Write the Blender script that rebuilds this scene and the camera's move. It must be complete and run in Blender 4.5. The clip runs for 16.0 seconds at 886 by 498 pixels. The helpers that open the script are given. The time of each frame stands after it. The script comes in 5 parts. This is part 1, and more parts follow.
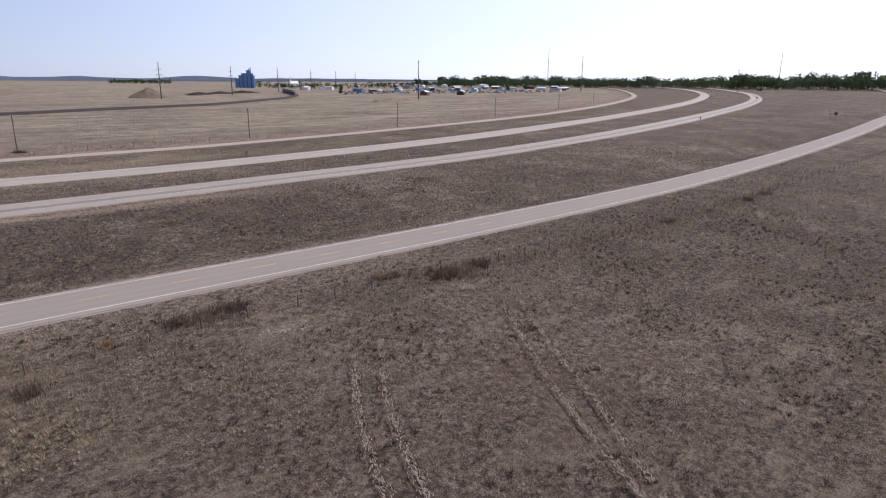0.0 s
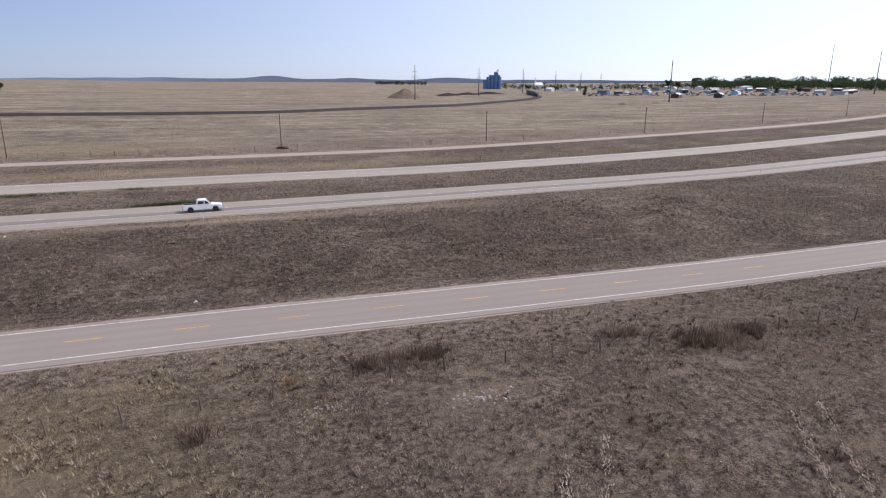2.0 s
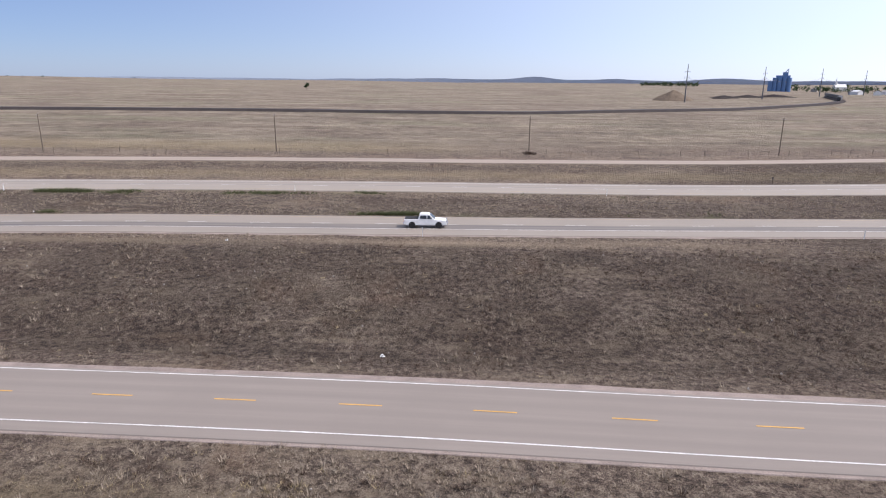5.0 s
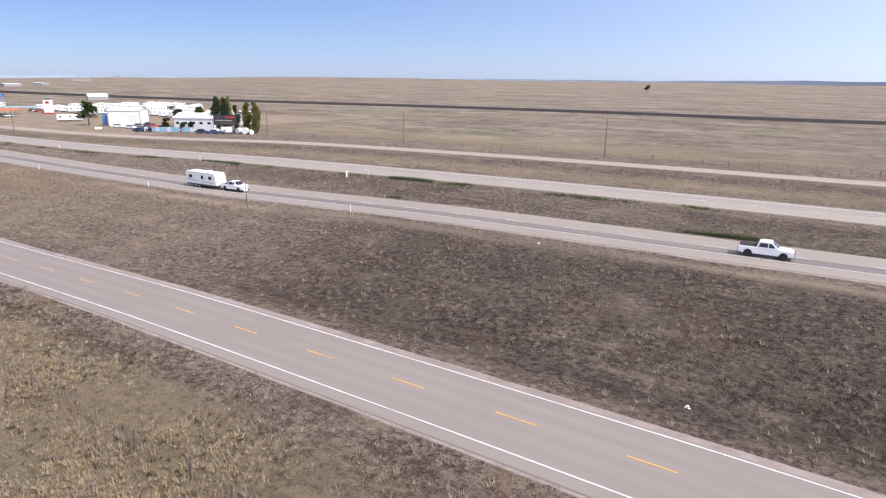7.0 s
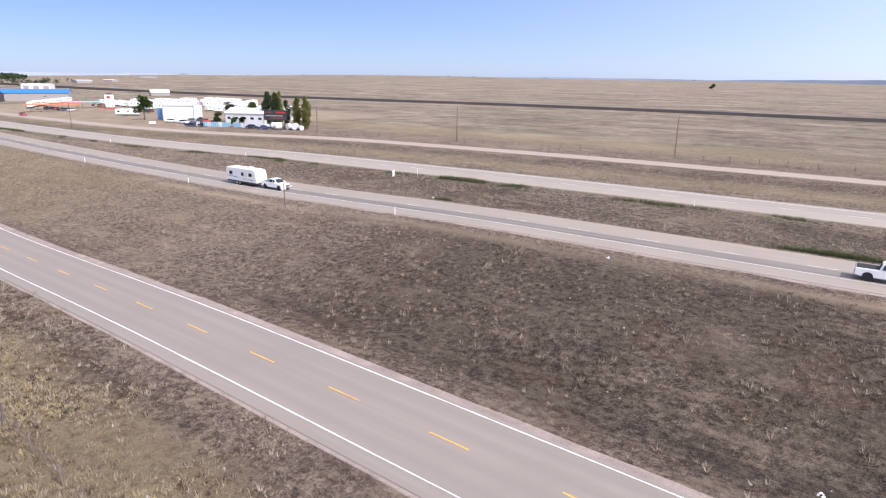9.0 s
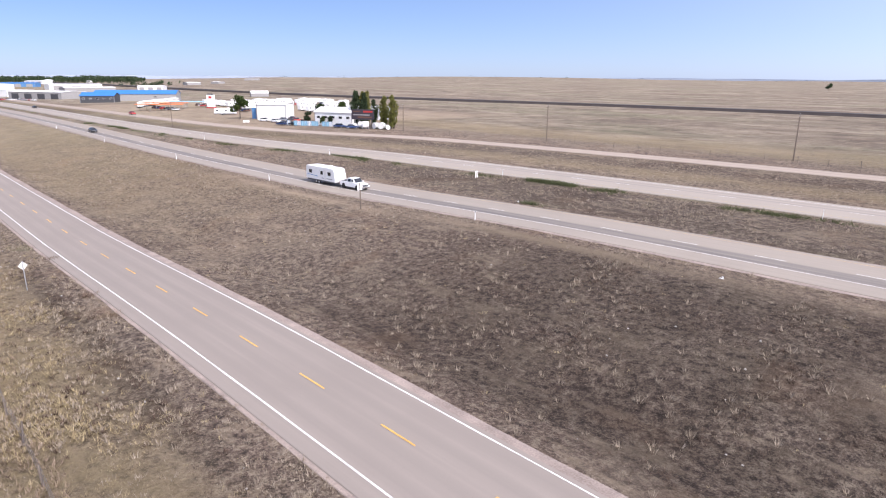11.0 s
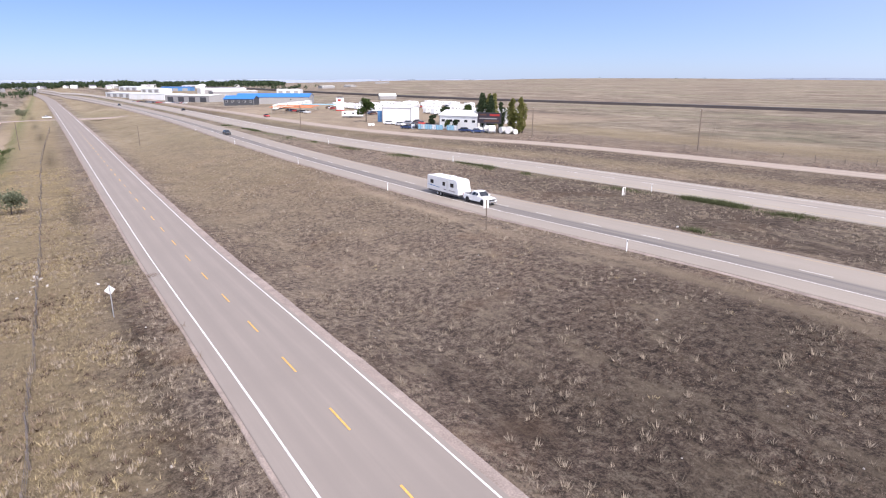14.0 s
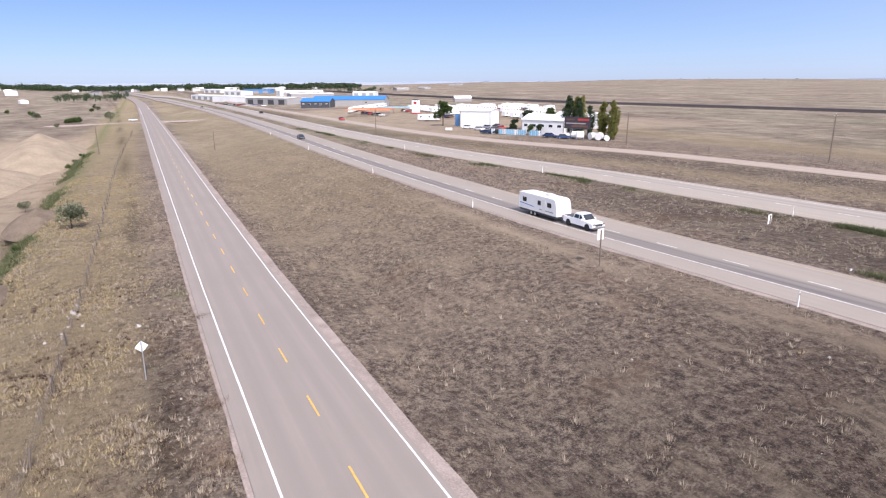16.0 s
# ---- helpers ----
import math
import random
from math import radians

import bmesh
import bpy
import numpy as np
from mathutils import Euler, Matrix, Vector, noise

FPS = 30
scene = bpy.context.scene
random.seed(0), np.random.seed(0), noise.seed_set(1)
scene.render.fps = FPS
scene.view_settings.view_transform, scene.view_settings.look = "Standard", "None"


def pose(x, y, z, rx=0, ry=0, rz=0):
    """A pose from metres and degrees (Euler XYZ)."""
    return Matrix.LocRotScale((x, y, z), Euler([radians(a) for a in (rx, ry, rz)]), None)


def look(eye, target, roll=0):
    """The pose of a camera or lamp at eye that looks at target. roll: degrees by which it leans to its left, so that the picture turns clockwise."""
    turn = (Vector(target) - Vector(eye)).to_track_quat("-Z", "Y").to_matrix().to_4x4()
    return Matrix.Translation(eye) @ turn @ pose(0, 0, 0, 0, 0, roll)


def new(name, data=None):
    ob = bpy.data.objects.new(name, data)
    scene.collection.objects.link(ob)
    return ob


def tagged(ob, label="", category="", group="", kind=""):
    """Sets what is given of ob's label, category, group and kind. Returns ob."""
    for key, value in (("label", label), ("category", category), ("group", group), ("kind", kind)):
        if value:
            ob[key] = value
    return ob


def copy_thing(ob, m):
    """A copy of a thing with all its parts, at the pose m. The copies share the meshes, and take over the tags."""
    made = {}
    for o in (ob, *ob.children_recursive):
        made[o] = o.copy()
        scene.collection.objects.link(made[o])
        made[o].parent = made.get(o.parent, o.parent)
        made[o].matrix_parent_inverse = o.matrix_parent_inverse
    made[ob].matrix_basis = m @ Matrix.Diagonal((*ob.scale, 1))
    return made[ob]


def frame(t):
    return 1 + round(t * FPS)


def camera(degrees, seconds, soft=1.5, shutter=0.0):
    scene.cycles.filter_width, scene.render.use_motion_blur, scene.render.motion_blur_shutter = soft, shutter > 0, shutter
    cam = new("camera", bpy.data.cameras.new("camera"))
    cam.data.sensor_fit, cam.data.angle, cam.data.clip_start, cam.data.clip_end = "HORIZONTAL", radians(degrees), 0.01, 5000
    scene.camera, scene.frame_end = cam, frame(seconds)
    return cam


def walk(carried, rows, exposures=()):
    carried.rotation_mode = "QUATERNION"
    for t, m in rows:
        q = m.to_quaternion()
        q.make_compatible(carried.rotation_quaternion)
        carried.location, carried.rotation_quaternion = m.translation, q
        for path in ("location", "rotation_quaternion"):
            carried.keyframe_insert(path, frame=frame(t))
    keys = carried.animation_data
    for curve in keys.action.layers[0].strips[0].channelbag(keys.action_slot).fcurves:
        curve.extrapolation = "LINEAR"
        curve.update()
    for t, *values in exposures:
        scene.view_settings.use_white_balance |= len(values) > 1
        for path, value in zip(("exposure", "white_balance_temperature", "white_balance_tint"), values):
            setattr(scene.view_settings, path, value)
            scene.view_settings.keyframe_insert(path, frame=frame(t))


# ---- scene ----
cam = camera(70.99, 16.0, soft=1.15)
ROWS = [
    (0.0, -2.93, -1.87, 22.56, -40.52, -15.20, -0.34),
    (0.5, -0.71, 0.86, 22.54, -37.17, -15.20, -0.30),
    (1.0, 1.24, 3.78, 22.54, -31.47, -15.21, -0.28),
    (1.5, 2.89, 6.82, 22.62, -24.75, -15.22, -0.27),
    (2.0, 4.32, 10.02, 22.74, -18.98, -15.20, -0.27),
    (2.5, 5.58, 13.33, 22.68, -16.48, -15.18, -0.21),
    (3.0, 6.70, 16.58, 22.30, -15.09, -15.19, -0.19),
    (3.2, 7.14, 17.83, 22.13, -14.65, -15.21, -0.19),
    (5.3, 8.25, 31.58, 22.28, 8.86, -15.25, -0.39),
    (5.5, 8.20, 32.38, 22.26, 12.11, -15.25, -0.42),
    (6.0, 7.96, 33.53, 22.18, 20.15, -15.25, -0.54),
    (6.5, 7.81, 33.95, 22.10, 27.86, -15.26, -0.52),
    (7.0, 7.32, 34.86, 22.22, 33.79, -15.26, -0.44),
    (7.5, 6.55, 36.07, 22.03, 37.20, -15.32, -0.44),
    (8.0, 5.25, 37.77, 21.67, 38.28, -15.39, -0.53),
    (8.2, 4.69, 38.52, 21.53, 38.41, -15.41, -0.56),
    (10.3, -2.23, 48.49, 20.29, 41.21, -15.34, -0.49),
    (10.5, -2.34, 48.58, 20.16, 42.64, -15.35, -0.46),
    (11.0, -2.54, 48.69, 19.96, 46.86, -15.36, -0.32),
    (11.5, -2.73, 48.71, 19.81, 50.28, -15.36, -0.15),
    (12.0, -3.56, 49.51, 19.78, 52.11, -15.35, 0.01),
    (12.5, -5.21, 50.79, 19.80, 52.75, -15.32, 0.01),
    (13.0, -7.79, 52.45, 19.75, 53.34, -15.29, 0.02),
    (13.5, -10.72, 54.32, 19.65, 54.81, -15.25, 0.07),
    (14.0, -13.90, 55.90, 19.62, 58.00, -15.17, 0.12),
    (14.5, -17.16, 57.24, 19.62, 60.93, -15.09, 0.15),
    (15.0, -20.50, 58.35, 19.64, 62.11, -15.04, 0.22),
    (15.5, -23.92, 59.33, 19.69, 63.04, -15.01, 0.28),
    (16.0, -27.30, 60.20, 19.73, 64.51, -14.99, 0.36),
]
walk(cam, [(t, pose(x, y, z, 90 + pitch, roll, yaw)) for t, x, y, z, yaw, pitch, roll in ROWS],
     exposures=[(0.0, -0.24, 6500, 17), (3.0, -0.1, 6450, 15), (5.5, 0.08, 6450, 15), (7.5, 0.33, 6450, 16), (12.0, 0.43, 6450, 17), (16.0, 0.40, 6450, 17)])

# ---- sky and sun: the sun stands over +x, about 47 degrees high ----
SUN_EL = 47.0
world = bpy.data.worlds.new("sky")
scene.world = world
world.use_nodes = True
wn, wl = world.node_tree.nodes, world.node_tree.links
sky = wn.new("ShaderNodeTexSky")
sky.sky_type = "NISHITA"
sky.sun_disc = False
sky.sun_elevation, sky.sun_rotation = radians(SUN_EL), radians(90)
sky.air_density, sky.dust_density, sky.ozone_density, sky.altitude = 1.0, 0.6, 3.0, 900
wn["Background"].inputs["Strength"].default_value = 1.0
# thin smoke haze: pale towards the horizon, and brighter on the sun's side
way = wn.new("ShaderNodeTexCoord").outputs["Generated"]


def sky_math(op, a, b=0.0, c=0.0):
    q = wn.new("ShaderNodeMath")
    q.operation = op
    for i, v in enumerate((a, b, c)):
        if hasattr(v, "is_linked"):
            wl.new(v, q.inputs[i])
        else:
            q.inputs[i].default_value = v
    return q.outputs[0]


def sky_scale(v, k):
    q = wn.new("ShaderNodeVectorMath")
    q.operation = "SCALE"
    if hasattr(v, "is_linked"):
        wl.new(v, q.inputs[0])
    else:
        q.inputs[0].default_value = v
    if hasattr(k, "is_linked"):
        wl.new(k, q.inputs["Scale"])
    else:
        q.inputs["Scale"].default_value = k
    return q.outputs[0]


def sky_tint(v, k):
    q = wn.new("ShaderNodeVectorMath")
    q.operation = "MULTIPLY"
    wl.new(v, q.inputs[0])
    q.inputs[1].default_value = k
    return q.outputs[0]


def sky_add(a, b):
    q = wn.new("ShaderNodeVectorMath")
    wl.new(a, q.inputs[0])
    wl.new(b, q.inputs[1])
    return q.outputs[0]


xyz = wn.new("ShaderNodeSeparateXYZ")
wl.new(way, xyz.inputs[0])
height = sky_math("MAXIMUM", xyz.outputs[2], 0.0)
low = sky_math("POWER", 2.718, sky_math("MULTIPLY", height, -7.0))
to_sun = sky_math("ADD", sky_math("MULTIPLY", xyz.outputs[0], math.cos(radians(SUN_EL))), sky_math("MULTIPLY", xyz.outputs[2], math.sin(radians(SUN_EL))))
glow = sky_math("POWER", sky_math("MAXIMUM", sky_math("MULTIPLY_ADD", to_sun, 0.70, 0.45), 0.0), 1.7)
light = sky_add(sky_add(sky_add(sky_tint(sky.outputs[0], (0.050, 0.054, 0.070)), sky_scale((0.015, 0.035, 0.085), 1.0)), sky_scale((0.06, 0.11, 0.19), low)), sky_scale((1.0, 1.02, 1.06), glow))
wl.new(light, wn["Background"].inputs["Color"])
sun = new("sun", bpy.data.lights.new("sun", "SUN"))
sun.data.energy, sun.data.angle, sun.data.color = 4.0, radians(0.6), (1.0, 0.95, 0.89)
sun.matrix_world = look((200, 0, 214), (0, 0, 0))


# ---- materials ----
def mat(name, color, rough=0.8, metal=0.0, vary=0.25, scale=3.0, fine=40.0, bump=0.15, spec=0.3, per_object=0.0):
    """A surface with two scales of variation in colour and a fine relief."""
    m = bpy.data.materials.new(name)
    m.use_nodes = True
    n, l = m.node_tree.nodes, m.node_tree.links
    b = n["Principled BSDF"]
    b.inputs["Roughness"].default_value, b.inputs["Metallic"].default_value = rough, metal
    b.inputs["Specular IOR Level"].default_value = spec
    tc = n.new("ShaderNodeTexCoord")
    n1, n2 = n.new("ShaderNodeTexNoise"), n.new("ShaderNodeTexNoise")
    for q, s in ((n1, scale), (n2, fine)):
        q.inputs["Scale"].default_value = s
        q.inputs["Detail"].default_value = 4
        l.new(tc.outputs["Object"], q.inputs["Vector"])
    add = n.new("ShaderNodeMath")
    l.new(n1.outputs["Fac"], add.inputs[0])
    l.new(n2.outputs["Fac"], add.inputs[1])
    mr = n.new("ShaderNodeMapRange")
    mr.inputs["From Min"].default_value, mr.inputs["From Max"].default_value = 0.6, 1.4
    mr.inputs["To Min"].default_value, mr.inputs["To Max"].default_value = 1 - vary, 1 + vary
    l.new(add.outputs[0], mr.inputs["Value"])
    val = mr.outputs[0]
    if per_object:
        oi = n.new("ShaderNodeObjectInfo")
        m2 = n.new("ShaderNodeMapRange")
        m2.inputs["To Min"].default_value, m2.inputs["To Max"].default_value = 1 - per_object, 1 + per_object
        l.new(oi.outputs["Random"], m2.inputs["Value"])
        mm = n.new("ShaderNodeMath")
        mm.operation = "MULTIPLY"
        l.new(val, mm.inputs[0])
        l.new(m2.outputs[0], mm.inputs[1])
        val = mm.outputs[0]
    vm = n.new("ShaderNodeVectorMath")
    vm.operation = "SCALE"
    vm.inputs[0].default_value = color[:3]
    l.new(val, vm.inputs["Scale"])
    l.new(vm.outputs[0], b.inputs["Base Color"])
    if bump:
        bp = n.new("ShaderNodeBump")
        bp.inputs["Strength"].default_value, bp.inputs["Distance"].default_value = bump, 0.05
        l.new(n2.outputs["Fac"], bp.inputs["Height"])
        l.new(bp.outputs[0], b.inputs["Normal"])
    return m


def node_mix(n, l, fac, a, b):
    """Mix of two colours; each of a and b is a socket or a colour."""
    x = n.new("ShaderNodeMix")
    x.data_type = "RGBA"
    if hasattr(fac, "is_linked"):
        l.new(fac, x.inputs[0])
    else:
        x.inputs[0].default_value = fac
    for s, v in ((6, a), (7, b)):
        if hasattr(v, "is_linked"):
            l.new(v, x.inputs[s])
        else:
            x.inputs[s].default_value = (*v, 1)
    return x.outputs[2]


def node_ramp(n, l, src, lo, hi):
    m = n.new("ShaderNodeMapRange")
    m.inputs["From Min"].default_value, m.inputs["From Max"].default_value = lo, hi
    l.new(src, m.inputs["Value"])
    return m.outputs[0]


def node_math(n, l, op, a, b):
    m = n.new("ShaderNodeMath")
    m.operation = op
    for i, v in enumerate((a, b)):
        if hasattr(v, "is_linked"):
            l.new(v, m.inputs[i])
        else:
            m.inputs[i].default_value = v
    return m.outputs[0]


def node_noise(n, l, vec, scale, detail=5, rough=0.6, stretch=None):
    t = n.new("ShaderNodeTexNoise")
    t.inputs["Scale"].default_value, t.inputs["Detail"].default_value, t.inputs["Roughness"].default_value = scale, detail, rough
    if stretch:
        mp = n.new("ShaderNodeMapping")
        mp.inputs["Scale"].default_value = stretch
        l.new(vec, mp.inputs["Vector"])
        vec = mp.outputs[0]
    l.new(vec, t.inputs["Vector"])
    return t.outputs["Fac"]


def ground_material():
    m = bpy.data.materials.new("dry_prairie")
    m.use_nodes = True
    n, l = m.node_tree.nodes, m.node_tree.links
    b = n["Principled BSDF"]
    b.inputs["Roughness"].default_value = 0.95
    b.inputs["Specular IOR Level"].default_value = 0.1
    pos = n.new("ShaderNodeNewGeometry").outputs["Position"]
    at = n.new("ShaderNodeAttribute")
    at.attribute_name = "cover"
    sep = n.new("ShaderNodeSeparateColor")
    l.new(at.outputs["Color"], sep.inputs[0])
    gold, bare, green = sep.outputs[0], sep.outputs[1], sep.outputs[2]
    far = at.outputs["Alpha"]
    big = node_noise(n, l, pos, 0.035, 4, 0.55)
    mid = node_noise(n, l, pos, 0.22, 5, 0.65)
    small = node_noise(n, l, pos, 1.6, 6, 0.75)
    fine = node_noise(n, l, pos, 7.0, 4, 0.8)
    streak = node_noise(n, l, pos, 0.030, 7, 0.68, (0.55, 1.5, 1))
    # dead thatch between brown-grey and straw, with dark earth showing through
    c = node_mix(n, l, node_ramp(n, l, mid, 0.35, 0.68), (0.135, 0.105, 0.090), (0.215, 0.172, 0.138))
    c = node_mix(n, l, node_math(n, l, "MULTIPLY", node_ramp(n, l, big, 0.42, 0.66), 0.6), c, (0.175, 0.122, 0.102))
    c = node_mix(n, l, node_math(n, l, "MULTIPLY", node_ramp(n, l, small, 0.51, 0.60), 0.8), c, (0.330, 0.280, 0.225))
    c = node_mix(n, l, node_math(n, l, "MULTIPLY", node_ramp(n, l, small, 0.485, 0.40), 0.9), c, (0.050, 0.040, 0.036))
    c = node_mix(n, l, node_math(n, l, "MULTIPLY", node_ramp(n, l, fine, 0.49, 0.40), 0.7), c, (0.055, 0.045, 0.040))
    c = node_mix(n, l, node_math(n, l, "MULTIPLY", node_ramp(n, l, fine, 0.54, 0.63), 0.5), c, (0.36, 0.31, 0.25))
    huge = node_noise(n, l, pos, 0.075, 5, 0.7)
    c = node_mix(n, l, node_math(n, l, "MULTIPLY", node_ramp(n, l, huge, 0.54, 0.68), 0.55), c, (0.270, 0.222, 0.172))
    c = node_mix(n, l, node_math(n, l, "MULTIPLY", node_ramp(n, l, huge, 0.46, 0.34), 0.5), c, (0.085, 0.064, 0.054))
    trod = node_noise(n, l, pos, 0.30, 6, 0.7, (0.45, 1.3, 1))
    c = node_mix(n, l, node_math(n, l, "MULTIPLY", node_ramp(n, l, trod, 0.54, 0.64), 0.55), c, (0.330, 0.272, 0.208))
    ruddy = node_noise(n, l, pos, 0.11, 4, 0.6, (1, 1, 3))
    c = node_mix(n, l, node_math(n, l, "MULTIPLY", node_ramp(n, l, ruddy, 0.58, 0.70), 0.4), c, (0.190, 0.128, 0.090))
    # far grassland: paler, in long streaks and broad patches
    cf = node_mix(n, l, node_ramp(n, l, streak, 0.36, 0.64), (0.125, 0.103, 0.085), (0.300, 0.262, 0.208))
    patch = node_noise(n, l, pos, 0.009, 6, 0.65, (0.6, 1.5, 1))
    cf = node_mix(n, l, node_math(n, l, "MULTIPLY", node_ramp(n, l, patch, 0.50, 0.60), 0.75), cf, (0.150, 0.118, 0.100))
    cf = node_mix(n, l, node_math(n, l, "MULTIPLY", node_ramp(n, l, patch, 0.47, 0.38), 0.75), cf, (0.185, 0.178, 0.125))
    cf = node_mix(n, l, node_math(n, l, "MULTIPLY", node_ramp(n, l, mid, 0.5, 0.7), 0.45), cf, (0.150, 0.115, 0.088))
    cf = node_mix(n, l, node_math(n, l, "MULTIPLY", node_ramp(n, l, small, 0.5, 0.3), 0.5), cf, (0.09, 0.072, 0.056))
    tuft = node_noise(n, l, pos, 0.13, 7, 0.78)
    cf = node_mix(n, l, node_math(n, l, "MULTIPLY", node_ramp(n, l, tuft, 0.52, 0.64), 0.55), cf, (0.350, 0.302, 0.225))
    cf = node_mix(n, l, node_math(n, l, "MULTIPLY", node_ramp(n, l, tuft, 0.46, 0.36), 0.75), cf, (0.095, 0.074, 0.056))
    c = node_mix(n, l, far, c, cf)
    gm = node_math(n, l, "MULTIPLY", gold, node_ramp(n, l, node_math(n, l, "ADD", mid, small), 0.6, 1.05))
    c = node_mix(n, l, gm, c, (0.262, 0.214, 0.132))
    bm_ = node_math(n, l, "MULTIPLY", bare, node_ramp(n, l, node_math(n, l, "ADD", mid, fine), 0.6, 1.0))
    c = node_mix(n, l, bm_, c, node_mix(n, l, mid, (0.27, 0.215, 0.160), (0.37, 0.305, 0.232)))
    gr = node_math(n, l, "MULTIPLY", green, node_ramp(n, l, small, 0.38, 0.55))
    c = node_mix(n, l, gr, c, (0.105, 0.135, 0.048))
    # scale the colour down for dark growth and for painted backlit shade
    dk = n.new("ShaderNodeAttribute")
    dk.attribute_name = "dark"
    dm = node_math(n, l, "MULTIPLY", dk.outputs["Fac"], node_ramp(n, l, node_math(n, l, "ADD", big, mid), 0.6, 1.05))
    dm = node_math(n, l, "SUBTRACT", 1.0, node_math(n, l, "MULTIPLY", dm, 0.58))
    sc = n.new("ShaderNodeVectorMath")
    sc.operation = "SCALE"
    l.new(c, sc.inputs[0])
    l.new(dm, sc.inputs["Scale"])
    warm = n.new("ShaderNodeVectorMath")
    warm.operation = "MULTIPLY"
    l.new(sc.outputs[0], warm.inputs[0])
    warm.inputs[1].default_value = (1.04, 1.0, 0.945)
    l.new(warm.outputs[0], b.inputs["Base Color"])
    bp = n.new("ShaderNodeBump")
    bp.inputs["Strength"].default_value, bp.inputs["Distance"].default_value = 1.0, 0.5
    l.new(node_math(n, l, "ADD", small, node_math(n, l, "MULTIPLY", fine, 0.5)), bp.inputs["Height"])
    l.new(bp.outputs[0], b.inputs["Normal"])
    return m


def road_material(name, base, tracks, tone, rough=0.85, spec=0.25):
    """Worn chip seal; tracks are lateral places of the darker wheel paths, in metres, each with its half width."""
    m = bpy.data.materials.new(name)
    m.use_nodes = True
    n, l = m.node_tree.nodes, m.node_tree.links
    b = n["Principled BSDF"]
    b.inputs["Roughness"].default_value = rough
    b.inputs["Specular IOR Level"].default_value = spec
    pos = n.new("ShaderNodeNewGeometry").outputs["Position"]
    uv = n.new("ShaderNodeUVMap").outputs[0]
    sx = n.new("ShaderNodeSeparateXYZ")
    l.new(uv, sx.inputs[0])
    lat = sx.outputs[0]
    along = node_noise(n, l, uv, 1.0, 5, 0.6, (1.6, 0.04, 1))
    patch = node_noise(n, l, pos, 0.12, 4, 0.6)
    grain = node_noise(n, l, pos, 18.0, 3, 0.8)
    c = node_mix(n, l, node_ramp(n, l, along, 0.35, 0.65), tuple(v * 0.955 for v in base), tuple(v * 1.045 for v in base))
    c = node_mix(n, l, node_math(n, l, "MULTIPLY", node_ramp(n, l, patch, 0.45, 0.7), 0.35), c, tuple(v * 0.82 for v in base))
    for t, w in tracks:
        d = node_math(n, l, "ABSOLUTE", node_math(n, l, "SUBTRACT", lat, t), 0)
        k = node_math(n, l, "MULTIPLY", node_ramp(n, l, d, w, w * 0.25), node_ramp(n, l, along, 0.2, 0.6))
        c = node_mix(n, l, k, c, tone)
    c = node_mix(n, l, node_math(n, l, "MULTIPLY", node_ramp(n, l, grain, 0.55, 0.75), 0.3), c, tuple(v * 0.6 for v in base))
    l.new(c, b.inputs["Base Color"])
    bp = n.new("ShaderNodeBump")
    bp.inputs["Strength"].default_value, bp.inputs["Distance"].default_value = 0.3, 0.02
    l.new(grain, bp.inputs["Height"])
    l.new(bp.outputs[0], b.inputs["Normal"])
    return m


M_GROUND = ground_material()
M_FRONT = road_material("chip_seal", (0.238, 0.204, 0.178), [(-2.75, 0.6), (-1.05, 0.6), (1.05, 0.6), (2.75, 0.6)], (0.217, 0.186, 0.163))
M_HWN = road_material("highway_near_surface", (0.275, 0.236, 0.196), [(-2.15, 0.95), (-0.85, 0.95)], (0.125, 0.112, 0.104), 0.65, 0.25)
M_HWF = road_material("highway_far_surface", (0.305, 0.264, 0.220), [(0.9, 0.6), (2.6, 0.6)], (0.23, 0.20, 0.18), 0.65, 0.25)
M_GRAVEL = road_material("gravel", (0.300, 0.245, 0.200), [(-1.2, 0.5), (1.2, 0.5)], (0.36, 0.30, 0.245))
M_VERGE = mat("gravel_verge", (0.265, 0.215, 0.188), 0.95, vary=0.35, scale=0.6, fine=9.0, bump=0.4, spec=0.1)
M_WHITE_LINE = mat("white_road_paint", (0.60, 0.58, 0.56), 0.6, vary=0.35, scale=0.8, fine=6.0)
M_YELLOW_LINE = mat("yellow_road_paint", (0.58, 0.335, 0.09), 0.6, vary=0.3, scale=0.8, fine=6.0)
M_YELLOW_FADED = mat("faded_yellow_line", (0.40, 0.300, 0.165), 0.6, vary=0.35, scale=0.8, fine=6.0)
M_DARKLINE = mat("sealed_crack", (0.07, 0.065, 0.065), 0.7)
M_POLE = mat("weathered_pole_wood", (0.155, 0.120, 0.095), 0.9, scale=1.2, fine=20)
M_POST = mat("grey_post_wood", (0.150, 0.120, 0.098), 0.95, scale=2, fine=25, per_object=0.3)
M_STEEL = mat("galvanised_steel", (0.46, 0.46, 0.47), 0.45, metal=0.7)
M_WIRE = mat("fence_wire", (0.20, 0.18, 0.17), 0.5, metal=0.6)
M_WHITE = mat("white_paint", (0.72, 0.72, 0.71), 0.45, vary=0.08)
M_OFFWHITE = mat("off_white_panel", (0.70, 0.69, 0.66), 0.55, vary=0.08, per_object=0.1)
M_BLACK = mat("black_rubber", (0.025, 0.025, 0.026), 0.8)
M_GLASS = mat("dark_window_glass", (0.018, 0.022, 0.028), 0.08, vary=0.05, spec=0.6, bump=0)
M_CHROME = mat("bright_metal", (0.62, 0.62, 0.63), 0.25, metal=1.0, vary=0.1)
